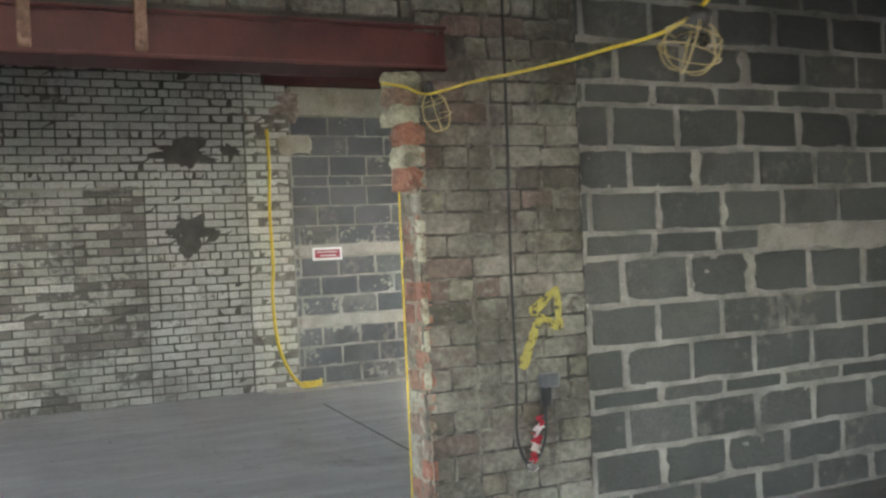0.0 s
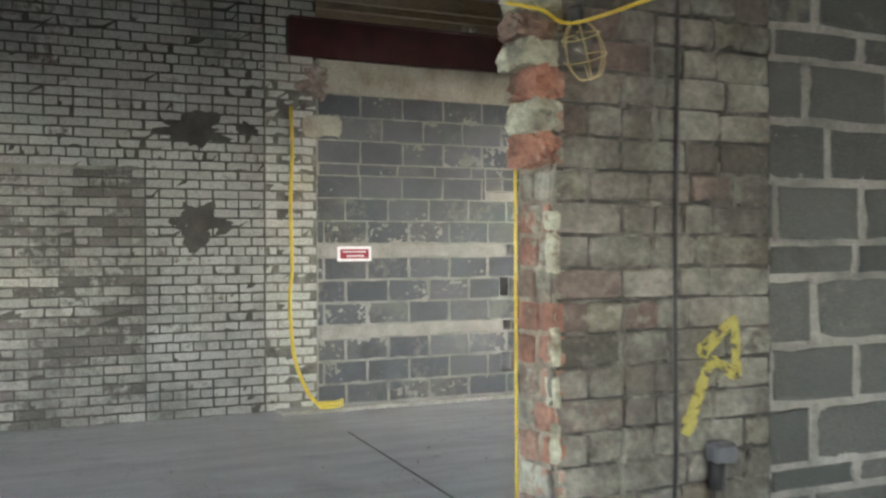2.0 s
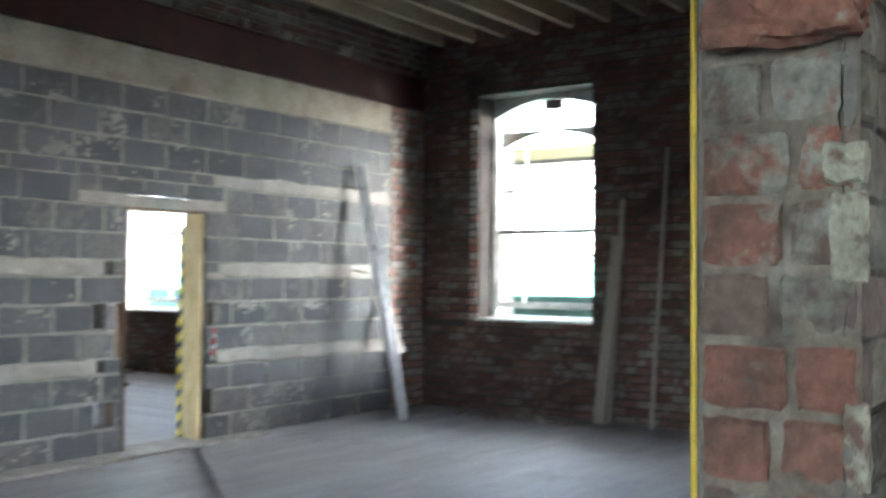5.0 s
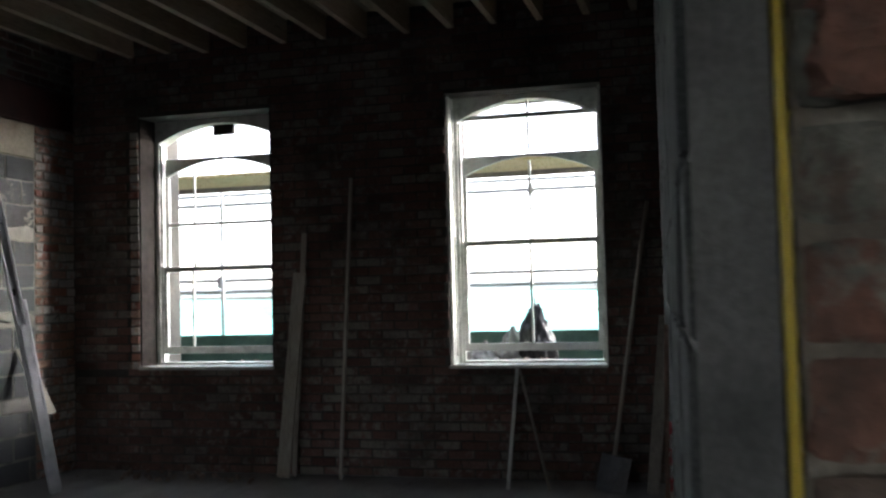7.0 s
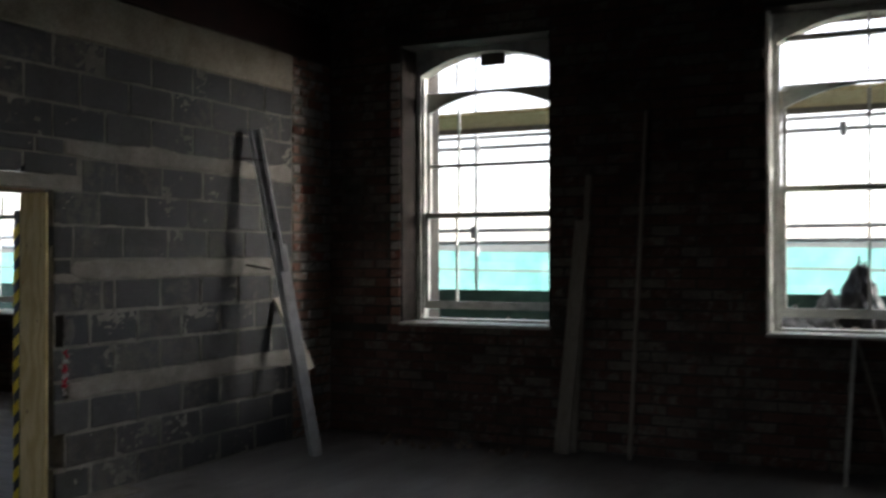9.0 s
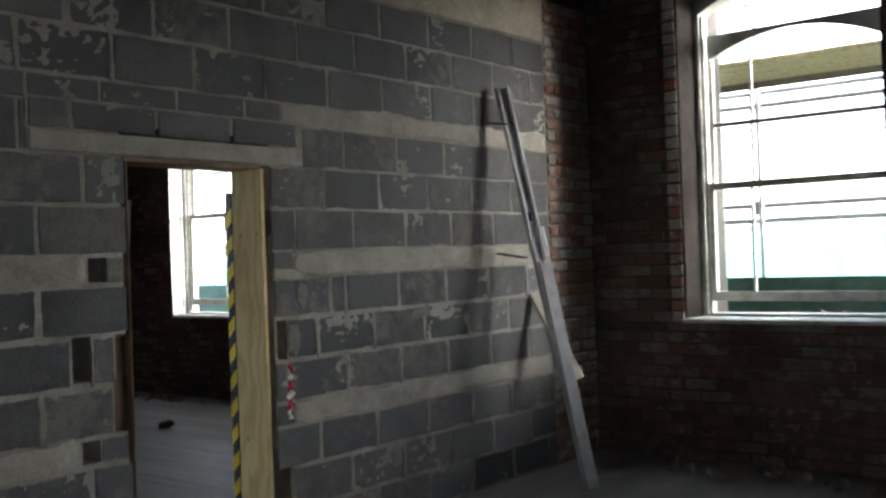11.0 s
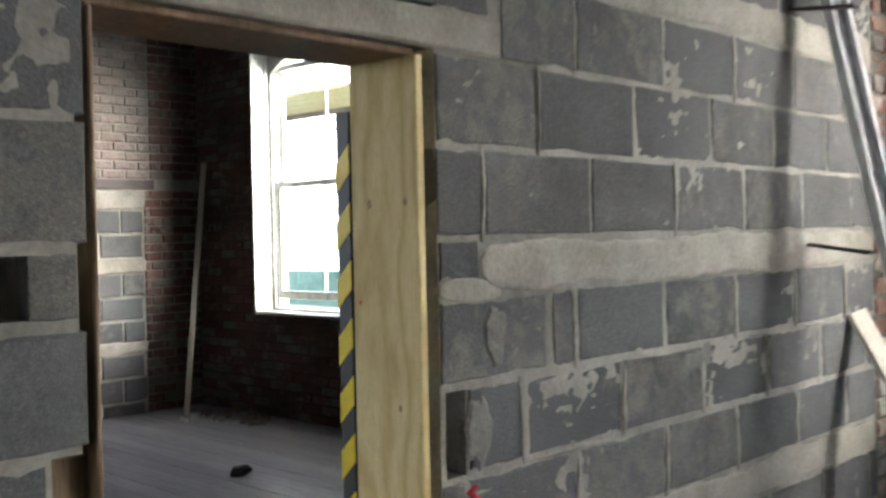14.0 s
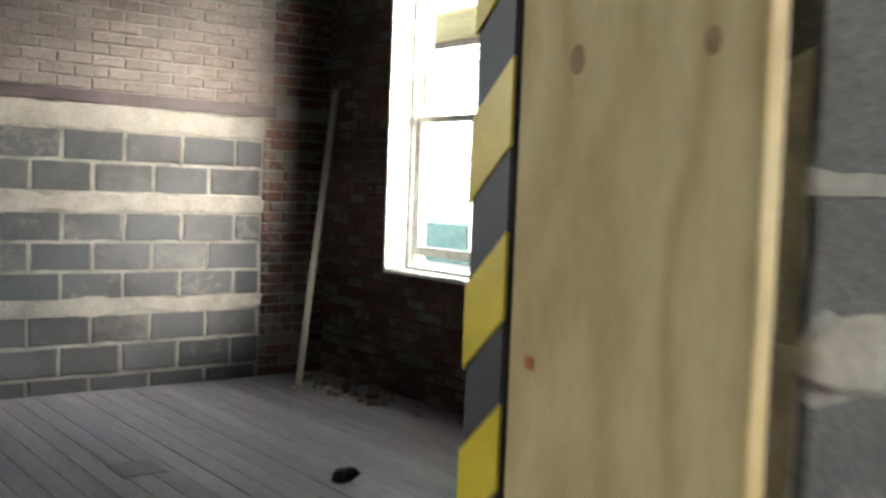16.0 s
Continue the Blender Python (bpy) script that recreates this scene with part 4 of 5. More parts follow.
def bin_bag(x, y, z, r, h, seed, mat, label):
    bm = bmesh.new()
    bmesh.ops.create_icosphere(bm, subdivisions=4, radius=1.0)
    for v in bm.verts:
        n = noise.noise(v.co * 1.8 + Vector((seed, 0, 0))) * 0.3 + noise.noise(v.co * 5 + Vector((0, seed, 0))) * 0.22 + noise.noise(v.co * 11 + Vector((0, 0, seed))) * 0.1
        c = v.co * (1 + n)
        t = max(0.0, c.z)
        c *= 1 + 0.1 * math.sin(7 * math.atan2(c.y, c.x) + 5 * c.z + seed) * (0.4 + t)
        v.co = Vector((c.x * r * (1 - 0.5 * t), c.y * r * (1 - 0.62 * t), max(-0.85, c.z) * h + 0.85 * h)) + Vector((x, y, z))
    for f in bm.faces:
        f.smooth = True
    b = thing("rubbish_bag", label, "bag", (x, y, z), "bags outside the window")
    part("sack", bm, mat, b)
    kn = bmesh.new()
    bmesh.ops.create_cone(kn, cap_ends=True, segments=7, radius1=0.05, radius2=0.02, depth=0.14, matrix=Matrix.Translation((x, y, z + 1.72 * h)))
    for v in kn.verts:
        v.co += noise.noise_vector(v.co * 30) * 0.015
    part("knot", kn, mat, b)


bin_bag(5.4, -4.55, 0.85, 0.2, 0.36, 3, M_BAG, "tied black plastic rubbish bag standing on scaffold boards")
bin_bag(5.45, -4.3, 0.85, 0.2, 0.24, 9, M_SACK, "dusty grey rubble sack on scaffold boards")
bin_bag(5.4, -4.02, 0.85, 0.24, 0.16, 17, M_SACK, "flat dusty grey rubble sack on scaffold boards")

# ---- things in the large room ----
sign = thing("wall_sign", "small red safety sign with white border on the blocks", "sign", (-1.93, -0.01, 1.43))
part("plate", boxed(-2.112, -1.755, -0.012, -0.002, 1.435, 1.583, 0.002), M_SIGN_WHITE, sign)
part("field", boxed(-2.085, -1.782, -0.0145, -0.0125, 1.462, 1.556), M_SIGN_RED, sign)
part("text_bar", boxed(-2.06, -1.81, -0.016, -0.0148, 1.524, 1.535), M_TAPE_WHITE, sign, "white unreadable line of lettering")
arrow = bmesh.new()
box(arrow, -2.02, -1.86, -0.016, -0.0148, 1.482, 1.494)
av = [arrow.verts.new((x, -0.016, z)) for x, z in ((-1.86, 1.473), (-1.825, 1.488), (-1.86, 1.503))]
arrow.faces.new(av)
part("arrow", arrow, M_TAPE_WHITE, sign, "white arrow")

hose = thing("hose", "yellow site hose hanging down the white brick jamb", "hose", (-2.6, -0.05, 0))
part("hose_length", tube(bmesh.new(), smooth_line([(-2.59, -0.03, 2.93), (-2.585, -0.05, 2.5), (-2.605, -0.06, 2.0), (-2.59, -0.05, 1.4), (-2.615, -0.06, 1.05), (-2.58, -0.07, 0.55), (-2.47, -0.09, 0.22), (-2.36, -0.16, 0.06), (-2.25, -0.2, 0.03)]), 0.019), M_YELLOW, hose)
part("hose_coil", tube(bmesh.new(), smooth_line([(-2.25 + 0.11 * math.cos(a), -0.2 + 0.07 * math.sin(a * 1.0), 0.024 + 0.006 * a) for a in [k * 0.6 for k in range(22)]], 3), 0.017), M_YELLOW, hose)

# galvanised studs leaning in the corner
def stud(name, a, b, face, w=0.09, d=0.04, group="leaning studs", label="galvanised steel stud leaning against the block wall"):
    s = thing(name, label, "metal stud", a, group)
    m = leaning(a, b, face)
    n = (Vector(b) - Vector(a)).length
    part("web", turned(boxed(-w / 2, w / 2, 0, 0.003, 0, n), m), M_GALV, s)
    for sx in (-1, 1):
        part("flange", turned(boxed(sx * w / 2 - 0.002, sx * w / 2 + 0.002, -d, 0.003, 0, n), m), M_GALV, s)
        part("lip", turned(boxed(min(sx * w / 2, sx * (w / 2 - 0.016)), max(sx * w / 2, sx * (w / 2 - 0.016)), -d - 0.001, -d + 0.002, 0, n), m), M_GALV, s)
    for k in range(1, int(n / 0.6)):
        part("service_hole", turned(boxed(-0.017, 0.017, -0.002, -0.0005, k * 0.6, k * 0.6 + 0.06), m), M_BLACK, s, "dark service slot")
    return s


stud("metal_stud", (3.085, -0.565, 0), (2.94, -0.055, 2.68), (-0.45, -1, 0))
stud("metal_stud", (3.19, -0.5, 0), (3.1, -0.2, 1.72), (-0.45, -1, 0), 0.08)
stud("metal_stud", (3.05, -0.61, 0), (2.98, -0.34, 1.5), (0.45, 1, 0), 0.075, 0.03)
off_cut = thing("timber_offcut", "pale timber offcut leaning behind the steel studs", "timber", (3.5, -0.36, 0))
part("plank", turned(slab((0.1, 0.022, 0.69), 0.002), leaning((3.36, -0.34, 0.66), (3.33, -0.02, 1.27), (-0.3, -1, 0))), M_PALE_WOOD, off_cut)
for x, z in ((2.93, 1.56), (2.82, 2.44)):
    tie = thing("wall_tie", "dark steel wedge sticking out of a block joint", "wall tie", (x, -0.1, z), "wall ties")
    part("blade", turned(slab((0.045, 0.012, 0.28), 0.003), leaning((x, 0.02, z), (x - 0.03, -0.2, z - 0.03), (0, 0, 1))), M_LINTEL, tie)

# planks and poles by the windows
def plank(name, label, a, b, size, mat, face=(-1, 0, 0), category="plank", group="leaning timbers"):
    n = (Vector(b) - Vector(a)).length
    s = thing(name, label, category, a, group)
    part("length", turned(slab((size[0], size[1], n), 0.003), leaning(a, b, face)), mat, s)
    return s


plank("timber_plank", "weathered grey plank leaning between the windows", (4.02, -2.36, 0), (4.17, -2.5, 1.92), (0.13, 0.025), M_OLD_WOOD)
plank("timber_batten", "thin grey batten leaning behind a wide plank", (4.1, -2.44, 0), (4.18, -2.55, 2.3), (0.05, 0.02), M_OLD_WOOD)
plank("timber_pole", "long thin pale pole leaning on the brick wall", (4.0, -2.94, 0), (4.17, -3.04, 2.8), (0.03, 0.03), M_OLD_WOOD, (-1, 0, 0), "pole")
plank("timber_plank", "weathered plank leaning on the block wall in the corner", (3.7, -5.78, 0), (4.15, -5.9, 1.45), (0.1, 0.025), M_OLD_WOOD)
plank("timber_prop", "thin pale prop leaning on the window sill", (3.75, -4.56, 0), (4.12, -4.6, 1.02), (0.03, 0.02), M_WHITE, (-1, 0, 0), "prop")
plank("timber_prop", "thin grey prop leaning on the window sill", (3.7, -4.93, 0), (4.11, -4.62, 0.99), (0.022, 0.02), M_OLD_WOOD, (-1, 0, 0), "prop")

shovel = thing("shovel", "long-handled shovel leaning against the brick wall", "shovel", (3.75, -5.45, 0))
part("handle", tube(bmesh.new(), [(3.78, -5.47, 0.3), (4.17, -5.78, 2.45)], 0.018), M_OLD_WOOD, shovel)
bl = bmesh.new()
bmesh.ops.create_grid(bl, x_segments=6, y_segments=6, size=0.5)
for v in bl.verts:
    v.co = Vector((v.co.x * 0.25, 0.05 - 0.25 * v.co.x ** 2, (v.co.y + 0.5) * 0.3 - 0.0))
bmesh.ops.solidify(bl, geom=bl.faces[:], thickness=0.004)
part("blade", turned(bl, leaning((3.72, -5.43, 0.01), (3.82, -5.5, 0.35), (-1, 0, 0))), M_SILVER, shovel)


def barrier_tape(x, y, z0, z1, lean=(0.02, 0.0), broad=1.0, group="barrier tape ends"):
    t = thing("barrier_tape", "crumpled end of red and white barrier tape hanging down", "tape", (x, y, z0), group)
    n = 6
    for k in range(n):
        a, c = z0 + (z1 - z0) * k / n, z0 + (z1 - z0) * (k + 1.3) / n
        s = (k - n / 2) / n
        w = LOT.uniform(0.018, 0.045) * broad
        bm = bmesh.new()
        cols_ = []
        for q in range(5):
            t_ = q / 4
            dx = 0.012 * math.sin(q * 2.1 + k) + LOT.uniform(-0.006, 0.006)
            cols_.append([bm.verts.new((x + lean[0] * s + dx + e_ * w * LOT.uniform(0.7, 1.1), y + lean[1] * s - 0.008 * LOT.random() - 0.006 * (e_ == 0), a + (c - a) * t_ + e_ * 0.012 * math.sin(k * 1.9))) for e_ in (-1, 0, 1)])
        for p_, q_ in zip(cols_, cols_[1:]):
            for e_ in range(2):
                bm.faces.new((p_[e_], p_[e_ + 1], q_[e_ + 1], q_[e_]))
        bmesh.ops.solidify(bm, geom=bm.faces[:], thickness=0.002)
        part("band", bm, M_RED if k % 2 else M_TAPE_WHITE, t)


barrier_tape(0.96, -0.03, 0.72, 1.0, (0.02, 0.0), 0.5)
barrier_tape(-3.22, -6.66, 0.42, 0.68, (0.06, 0))
barrier_tape(-1.2, -6.16, 0.93, 1.2)
pt = thing("marker_rod", "thin dark rod leaning on the block wall", "rod", (-1.2, -6.1, 0))
part("rod", rod((-1.25, -6.13, 0), (-1.2, -6.165, 1.55), 0.008), M_RUST, pt)

# ---- the pier's fittings ----
PY = -6.645
cable = thing("cable", "black power cable hanging down the brick pier", "cable", (-3.37, PY, 0))
part("cord", tube(bmesh.new(), smooth_line([(-3.31, PY - 0.012, 4.3), (-3.31, PY - 0.012, 2.7), (-3.315, PY - 0.012, 2.0), (-3.325, PY - 0.012, 1.4), (-3.32, PY - 0.012, 0.9), (-3.33, PY - 0.014, 0.6), (-3.27, PY - 0.016, 0.46), (-3.18, PY - 0.02, 0.55), (-3.16, PY - 0.02, 0.78)]), 0.008), M_BLACK, cable)
plug = thing("cable_connector", "black and grey industrial cable connector on the pier", "connector", (-3.15, PY, 0.84))
part("shell", boxed(-3.2, -3.1, PY - 0.075, PY - 0.004, 0.83, 0.9, 0.012), M_GREY, plug)
part("cap", turned(tube(bmesh.new(), [(0, 0, 0), (0, 0, 0.05), (0, 0, 0.1)], 0.03, 10), pose(-3.17, PY - 0.04, 0.74)), M_BLACK, plug)


def paint_arrow():
    """A sprayed arrow: a shaft and a closed head of broad strokes, laid over the brick faces."""
    bm = bmesh.new()
    for (x0, z0), (x1, z1), w0, w1 in (((-3.285, 0.93), (-3.18, 1.17), 0.03, 0.022), ((-3.225, 1.2), (-3.06, 1.325), 0.03, 0.018), ((-3.065, 1.33), (-3.055, 1.105), 0.018, 0.02), ((-3.185, 1.185), (-3.05, 1.12), 0.022, 0.022)):
        d = Vector((x1 - x0, z1 - z0)).normalized()
        n = 10
        left, right = [], []
        for k in range(n + 1):
            t = k / n
            w = (w0 + (w1 - w0) * t) * LOT.uniform(0.8, 1.2) * (0.6 if k in (0, n) else 1.0)
            cx, cz = x0 + (x1 - x0) * t, z0 + (z1 - z0) * t
            left.append(bm.verts.new((cx - d.y * w, PY - 0.013, cz + d.x * w)))
            right.append(bm.verts.new((cx + d.y * w, PY - 0.013, cz - d.x * w)))
        for k in range(n):
            bm.faces.new((left[k], left[k + 1], right[k + 1], right[k]))
    return bm


solid("painted_arrow", paint_arrow(), M_YPAINT, "faded yellow spray-painted arrow on the old brick pier", "painted mark")


def cage_lamp(name, at, m):
    """A site lamp: lamp holder, glass bulb and wire cage."""
    s = thing(name, "unlit site lamp in a bent yellow wire cage", "lamp", at, "caged site lamps")
    def put(bm):
        return turned(bm, Matrix.Translation(at) @ m)
    part("holder", put(tube(bmesh.new(), [(0, 0, 0), (0, 0, -0.03), (0, 0, -0.075)], 0.026, 10)), M_BLACK, s)
    bulb = bmesh.new()
    bmesh.ops.create_uvsphere(bulb, u_segments=12, v_segments=8, radius=0.034, matrix=Matrix.Translation((0, 0, -0.12)))
    part("bulb", put(bulb), M_GLASS, s)
    for k in range(6):
        a = k * math.pi / 3
        pts = [(r * math.cos(a), r * math.sin(a), z) for r, z in ((0.026, -0.05), (0.06, -0.1), (0.068, -0.17), (0.04, -0.23), (0.0, -0.24))]
        part("wire", put(tube(bmesh.new(), smooth_line(pts, 4), 0.0021, 6)), M_CAGE, s)
    for z, r in ((-0.1, 0.061), (-0.17, 0.069)):
        part("ring", put(tube(bmesh.new(), [(r * math.cos(q * math.pi / 8), r * math.sin(q * math.pi / 8), z) for q in range(16)], 0.0021, 6, True)), M_CAGE, s)


cage_lamp("site_lamp", (-3.77, -6.72, 2.33), pose(0, 0, 0, 10, -22, 0))
cage_lamp("site_lamp", (-4.03, -8.94, 2.15), pose(0, 0, 0, 6, 18, 0) @ Matrix.Diagonal((1.2, 1.2, 0.7, 1)))
lead = thing("lamp_cable", "yellow festoon cable slung from the pier across the room", "cable", (-3.9, -7.8, 2.2))
part("cord", tube(bmesh.new(), smooth_line([(-3.98, -6.66, 2.33), (-3.88, -6.7, 2.31), (-3.77, -6.72, 2.275), (-3.84, -7.3, 2.235), (-3.9, -7.8, 2.19), (-3.98, -8.4, 2.145), (-4.03, -8.92, 2.15), (-4.05, -9.2, 2.4), (-4.08, -9.7, 3.2), (-4.1, -10.0, 4.15)]), 0.006), M_YELLOW, lead)
drop = thing("hanging_cord", "thin yellow cord hanging down beside the broken pier", "cord", (-3.85, -6.44, 0))
part("cord", tube(bmesh.new(), smooth_line([(-3.79, -6.40, 2.4), (-3.797, -6.4, 1.9), (-3.798, -6.401, 1.2), (-3.796, -6.398, 0.5), (-3.803, -6.398, 0.02)]), 0.0055), M_YELLOW, drop)

def rough_lump(name, parent, x0, x1, y0, y1, z0, z1, mat, seed, wild=1.0):
    """A broken lime-coated brick, all its faces uneven."""
    bm = bmesh.new()
    bmesh.ops.create_cube(bm, size=1.0)
    bmesh.ops.subdivide_edges(bm, edges=bm.edges[:], cuts=5, use_grid_fill=True)
    for v in bm.verts:
        c = v.co.copy()
        k = 1 - 0.05 * (abs(c.x * 2) * abs(c.z * 2)) ** 3 - 0.04 * (abs(c.x * 2) * abs(c.y * 2)) ** 3
        v.co = Vector(((x0 + x1) / 2 + c.x * k * (x1 - x0), (y0 + y1) / 2 + c.y * k * (y1 - y0), (z0 + z1) / 2 + c.z * k * (z1 - z0)))
        v.co += (noise.noise_vector(c * 3 + Vector((seed, 0, 0))) + noise.noise_vector(c * 8 + Vector((0, seed, 0)))) * 0.016 * wild
    ob = new(name, mesh_of(name, bm, mat))
    ob.parent = parent
    return ob


for k, (x0, z0, z1, mat) in enumerate(((-3.93, 2.32, 2.39, M_LIMED_BRICK), (-3.925, 2.24, 2.315, M_RAW_BRICK), (-3.915, 2.15, 2.235, M_LIMED_BRICK), (-3.87, 2.05, 2.145, M_RAW_BRICK), (-3.865, 1.945, 2.045, M_LIMED_BRICK), (-3.85, 1.84, 1.94, M_RAW_BRICK))):
    rough_lump("brick", pier, x0, -3.78, -6.655, -6.53 + 0.02 * k, z0, z1, mat, k * 3.3)

z_l = 0.08
while z_l < 1.82:
    h_l = LOT.uniform(0.05, 0.13)
    if LOT.random() < 0.5:
        rough_lump("lime_splash", pier, -3.806 - LOT.uniform(0, 0.008), -3.782, -6.655, -6.655 + LOT.uniform(0.025, 0.06), z_l, z_l + h_l, M_LIMED_BRICK, z_l * 7, 0.35)
    z_l += h_l + LOT.uniform(0.01, 0.07)

# ---- floor details ----
kerb = thing("floor_strip", "low concrete strip along the foot of the wall", "kerb", (-1.2, -0.15, 0))
part("strip", boxed(-2.75, 0.0, -0.26, 0.006, 0.0, 0.03, 0.006), M_STRIP, kerb)
sill = thing("door_threshold", "rough concrete threshold slab in the doorway", "threshold", (0.45, 0.0, 0))
part("slab", boxed(0.0, 1.5, -0.22, 0.249, 0.0, 0.022, 0.006), M_STRIP, sill)
lead2 = thing("cable", "dark cable lying across the concrete floor", "cable", (0.6, -2, 0))
part("cord", tube(bmesh.new(), smooth_line([(0.6, -0.23, 0.012), (0.45, -0.45, 0.01), (0.25, -0.7, 0.01), (-0.2, -1.35, 0.01), (-0.7, -2.0, 0.01), (-1.05, -2.7, 0.01), (-1.3, -3.6, 0.01), (-1.9, -4.4, 0.01), (-2.6, -5.2, 0.01)]), 0.0045), M_BLACK, lead2)


solid("floor_joint", turned(boxed(-0.009, 0.009, -2.1, 2.1, -0.004, 0.0025), pose(-2.68, -3.4, 0, 0, 0, -5)), M_MORTAR_DARK, "dark saw-cut joint in the concrete slab", "floor joint", "structure")


def rubble(name, label, cx, cy, n, spread, size, mat, category="rubble", z=0.0):
    bm = bmesh.new()
    for _ in range(n):
        s = size * LOT.uniform(0.4, 1.3)
        x, y = cx + LOT.gauss(0, spread[0]), cy + LOT.gauss(0, spread[1])
        x = min(x, (4.15 if y < 0 else 4.65)) if cx < 4.75 else x
        r = bmesh.ops.create_icosphere(bm, subdivisions=1, radius=s, matrix=Matrix.Translation((x, y, z + s * 0.45)) @ pose(0, 0, 0, LOT.uniform(0, 90), LOT.uniform(0, 90), LOT.uniform(0, 360)) @ Matrix.Diagonal((1, LOT.uniform(0.5, 0.9), 0.6, 1)))
        for v in r["verts"]:
            v.co += Vector((LOT.uniform(-1, 1), LOT.uniform(-1, 1), LOT.uniform(-1, 1))) * s * 0.22
            v.co.z = max(v.co.z, z + 0.001)
    return solid(name, bm, mat, label, category, "stuff")


rubble("rubble", "broken brick and dust in the dark corner", 3.9, -1.2, 40, (0.12, 0.5), 0.035, M_RUBBLE)
rubble("rubble", "loose rubble packed on top of the red beam", 1.3, 0.06, 70, (1.0, 0.03), 0.075, M_PLASTER, z=3.816)
for y in (-1.48, -4.68):
    rubble("rubble", "rubble and scraps lying on the outer window ledge", 4.84, y, 36, (0.04, 0.25), 0.034, M_RUBBLE, z=1.0)
rubble("rubble", "white plaster chips by the leaning batten", 4.22, 6.35, 22, (0.1, 0.17), 0.03, M_WHITE, z=-0.008)
rubble("rubble", "crumbs of mortar along the wall foot", -1.2, -0.28, 60, (1.0, 0.06), 0.012, M_RUBBLE)
rubble("rubble", "scattered mortar crumbs on the concrete floor", -3.2, -3.2, 70, (1.4, 1.6), 0.01, M_RUBBLE)
rubble("rubble", "brick rubble in the corner by the next window", 4.45, 6.25, 40, (0.16, 0.35), 0.045, M_RUBBLE, z=-0.012)
rubble("rubble", "dust and chips along the foot of the next room's wall", 4.5, 4.0, 60, (0.1, 1.4), 0.02, M_RUBBLE)
dark_bit = thing("debris_piece", "small dark crumpled piece of debris on the floorboards", "debris", (3.16, 4.15, 0))
cr = bmesh.new()
bmesh.ops.create_icosphere(cr, subdivisions=2, radius=0.055, matrix=Matrix.Translation((3.16, 4.15, 0.03)) @ Matrix.Diagonal((1.4, 0.8, 0.7, 1)))
for v in cr.verts:
    v.co += noise.noise_vector(v.co * 22) * 0.025
    v.co.z = max(v.co.z, -0.008)
part("lump", cr, M_BLACK, dark_bit)
plank("timber_pole", "long pale batten leaning in the corner of the next room", (4.21, 6.52, 0), (4.66, 6.83, 2.38), (0.05, 0.03), M_PALE_WOOD, (-1, -1, 0), "pole")
beam_f = thing("steel_lintel", "dark steel lintel in the far brick wall", "lintel", (2.0, 6.98, 2.11))
part("angle", boxed(-2.0, 4.2, 6.975, 7.0, 2.12, 2.21, 0.002), M_LINTEL, beam_f)

# ---- masonry pieces ----
BLK = (0.437, 0.213, 0.05)
V_BLK = block_variants("block", BLK, M_BLOCK, 14, 0.002, 0.004)
V_BLKC = block_variants("block", BLK, M_BLOCK_C, 12, 0.003, 0.006)
J = 0.016
dz_low = [0, 0.225, 0.45, 0.675]
dz_mid = [0.8, 1.025, 1.25, 1.475]
dz_up = [1.61, 1.835, 2.06]
left, right = (-2.32, 0.02), (0.885, 3.58)
rects = []
for (a, b), sh in ((left, -0.6525), (right, 1.205)):
    rects += courses(a, b, dz_low, 0.457, J, D_HOLES, sh)
    rects += courses(a, b, dz_mid, 0.457, J, D_HOLES, sh + 0.2285)
fat = list(rects)
JT = 0.008
for (a, b), sh in ((left, -0.4245), (right, 1.057)):
    rects += courses(a, b, dz_up, 0.457, JT, D_HOLES, sh)
rects += courses(-2.32, -0.45, [2.06, 2.285], 0.457, JT, (), -0.95)
rects += courses(1.13, 3.58, [2.06, 2.285], 0.457, JT, (), 0.998)
rects += courses(-0.45, 1.13, [2.16, 2.295], 0.45, JT, (), -0.25)
rects += courses(-2.32, -0.45, [2.285, 2.4], 0.42, JT, (), -0.2)
rects += courses(-0.45, 0.98, [2.295, 2.4], 0.42, JT, (), -0.1)
rects += courses(-2.32, 3.58, [2.4, 2.63, 2.86, 3.085], 0.457, JT, (), -0.03)

# cut blocks right of the doorway
rects = [q for q in rects if not (0.88 < q[0] and q[1] < 1.45 and abs(q[2] - 1.25) < 0.02)]
rects += [(0.893, 1.305, 1.258, 1.46), (1.33, 1.423, 1.258, 1.467)]
mortar_skin(wall_d, -2.32, 3.58, 0.0, 3.085, (0, 0), 0, M_MORTAR_BLOCK, 0.0012, 0.0062, 0.016, 11.0, [(0.0, 0.89, -1, 2.2)] + D_HOLES)
lay(wall_d, "block", rects, (0, 0), 0, V_BLK, BLK, cap=400, proud=0.004, slack=0.005)
smears(wall_d, [q for q in fat if q[0] > -2.2 and not 0.87 < q[0] < 0.99], (0, 0), 0, 0.6, M_MORTAR_BLOCK, (0.012, 0.038))
smears(wall_d, [(p, q, c, e) for p, q, c, e in rects if p > -2.2 and c > 1.5], (0, 0), 0, 0.22, M_MORTAR_BLOCK, (0.006, 0.016))
for za, zb in ((0.675, 0.8), (1.475, 1.61)):
    ragged_band(wall_d, -2.3, -0.24 if za < 1 else -0.2, za, zb, (0, 0), 0, M_STRIP)
ragged_band(wall_d, 1.0, 3.57, 0.675, 0.805, (0, 0), 0, M_STRIP, ends=0.12, rag=0.02)
ragged_band(wall_d, 0.89, 1.12, 1.44, 1.51, (0, 0), 0, M_STRIP, -0.0045, ends=0.12, rag=0.012, step=0.01)
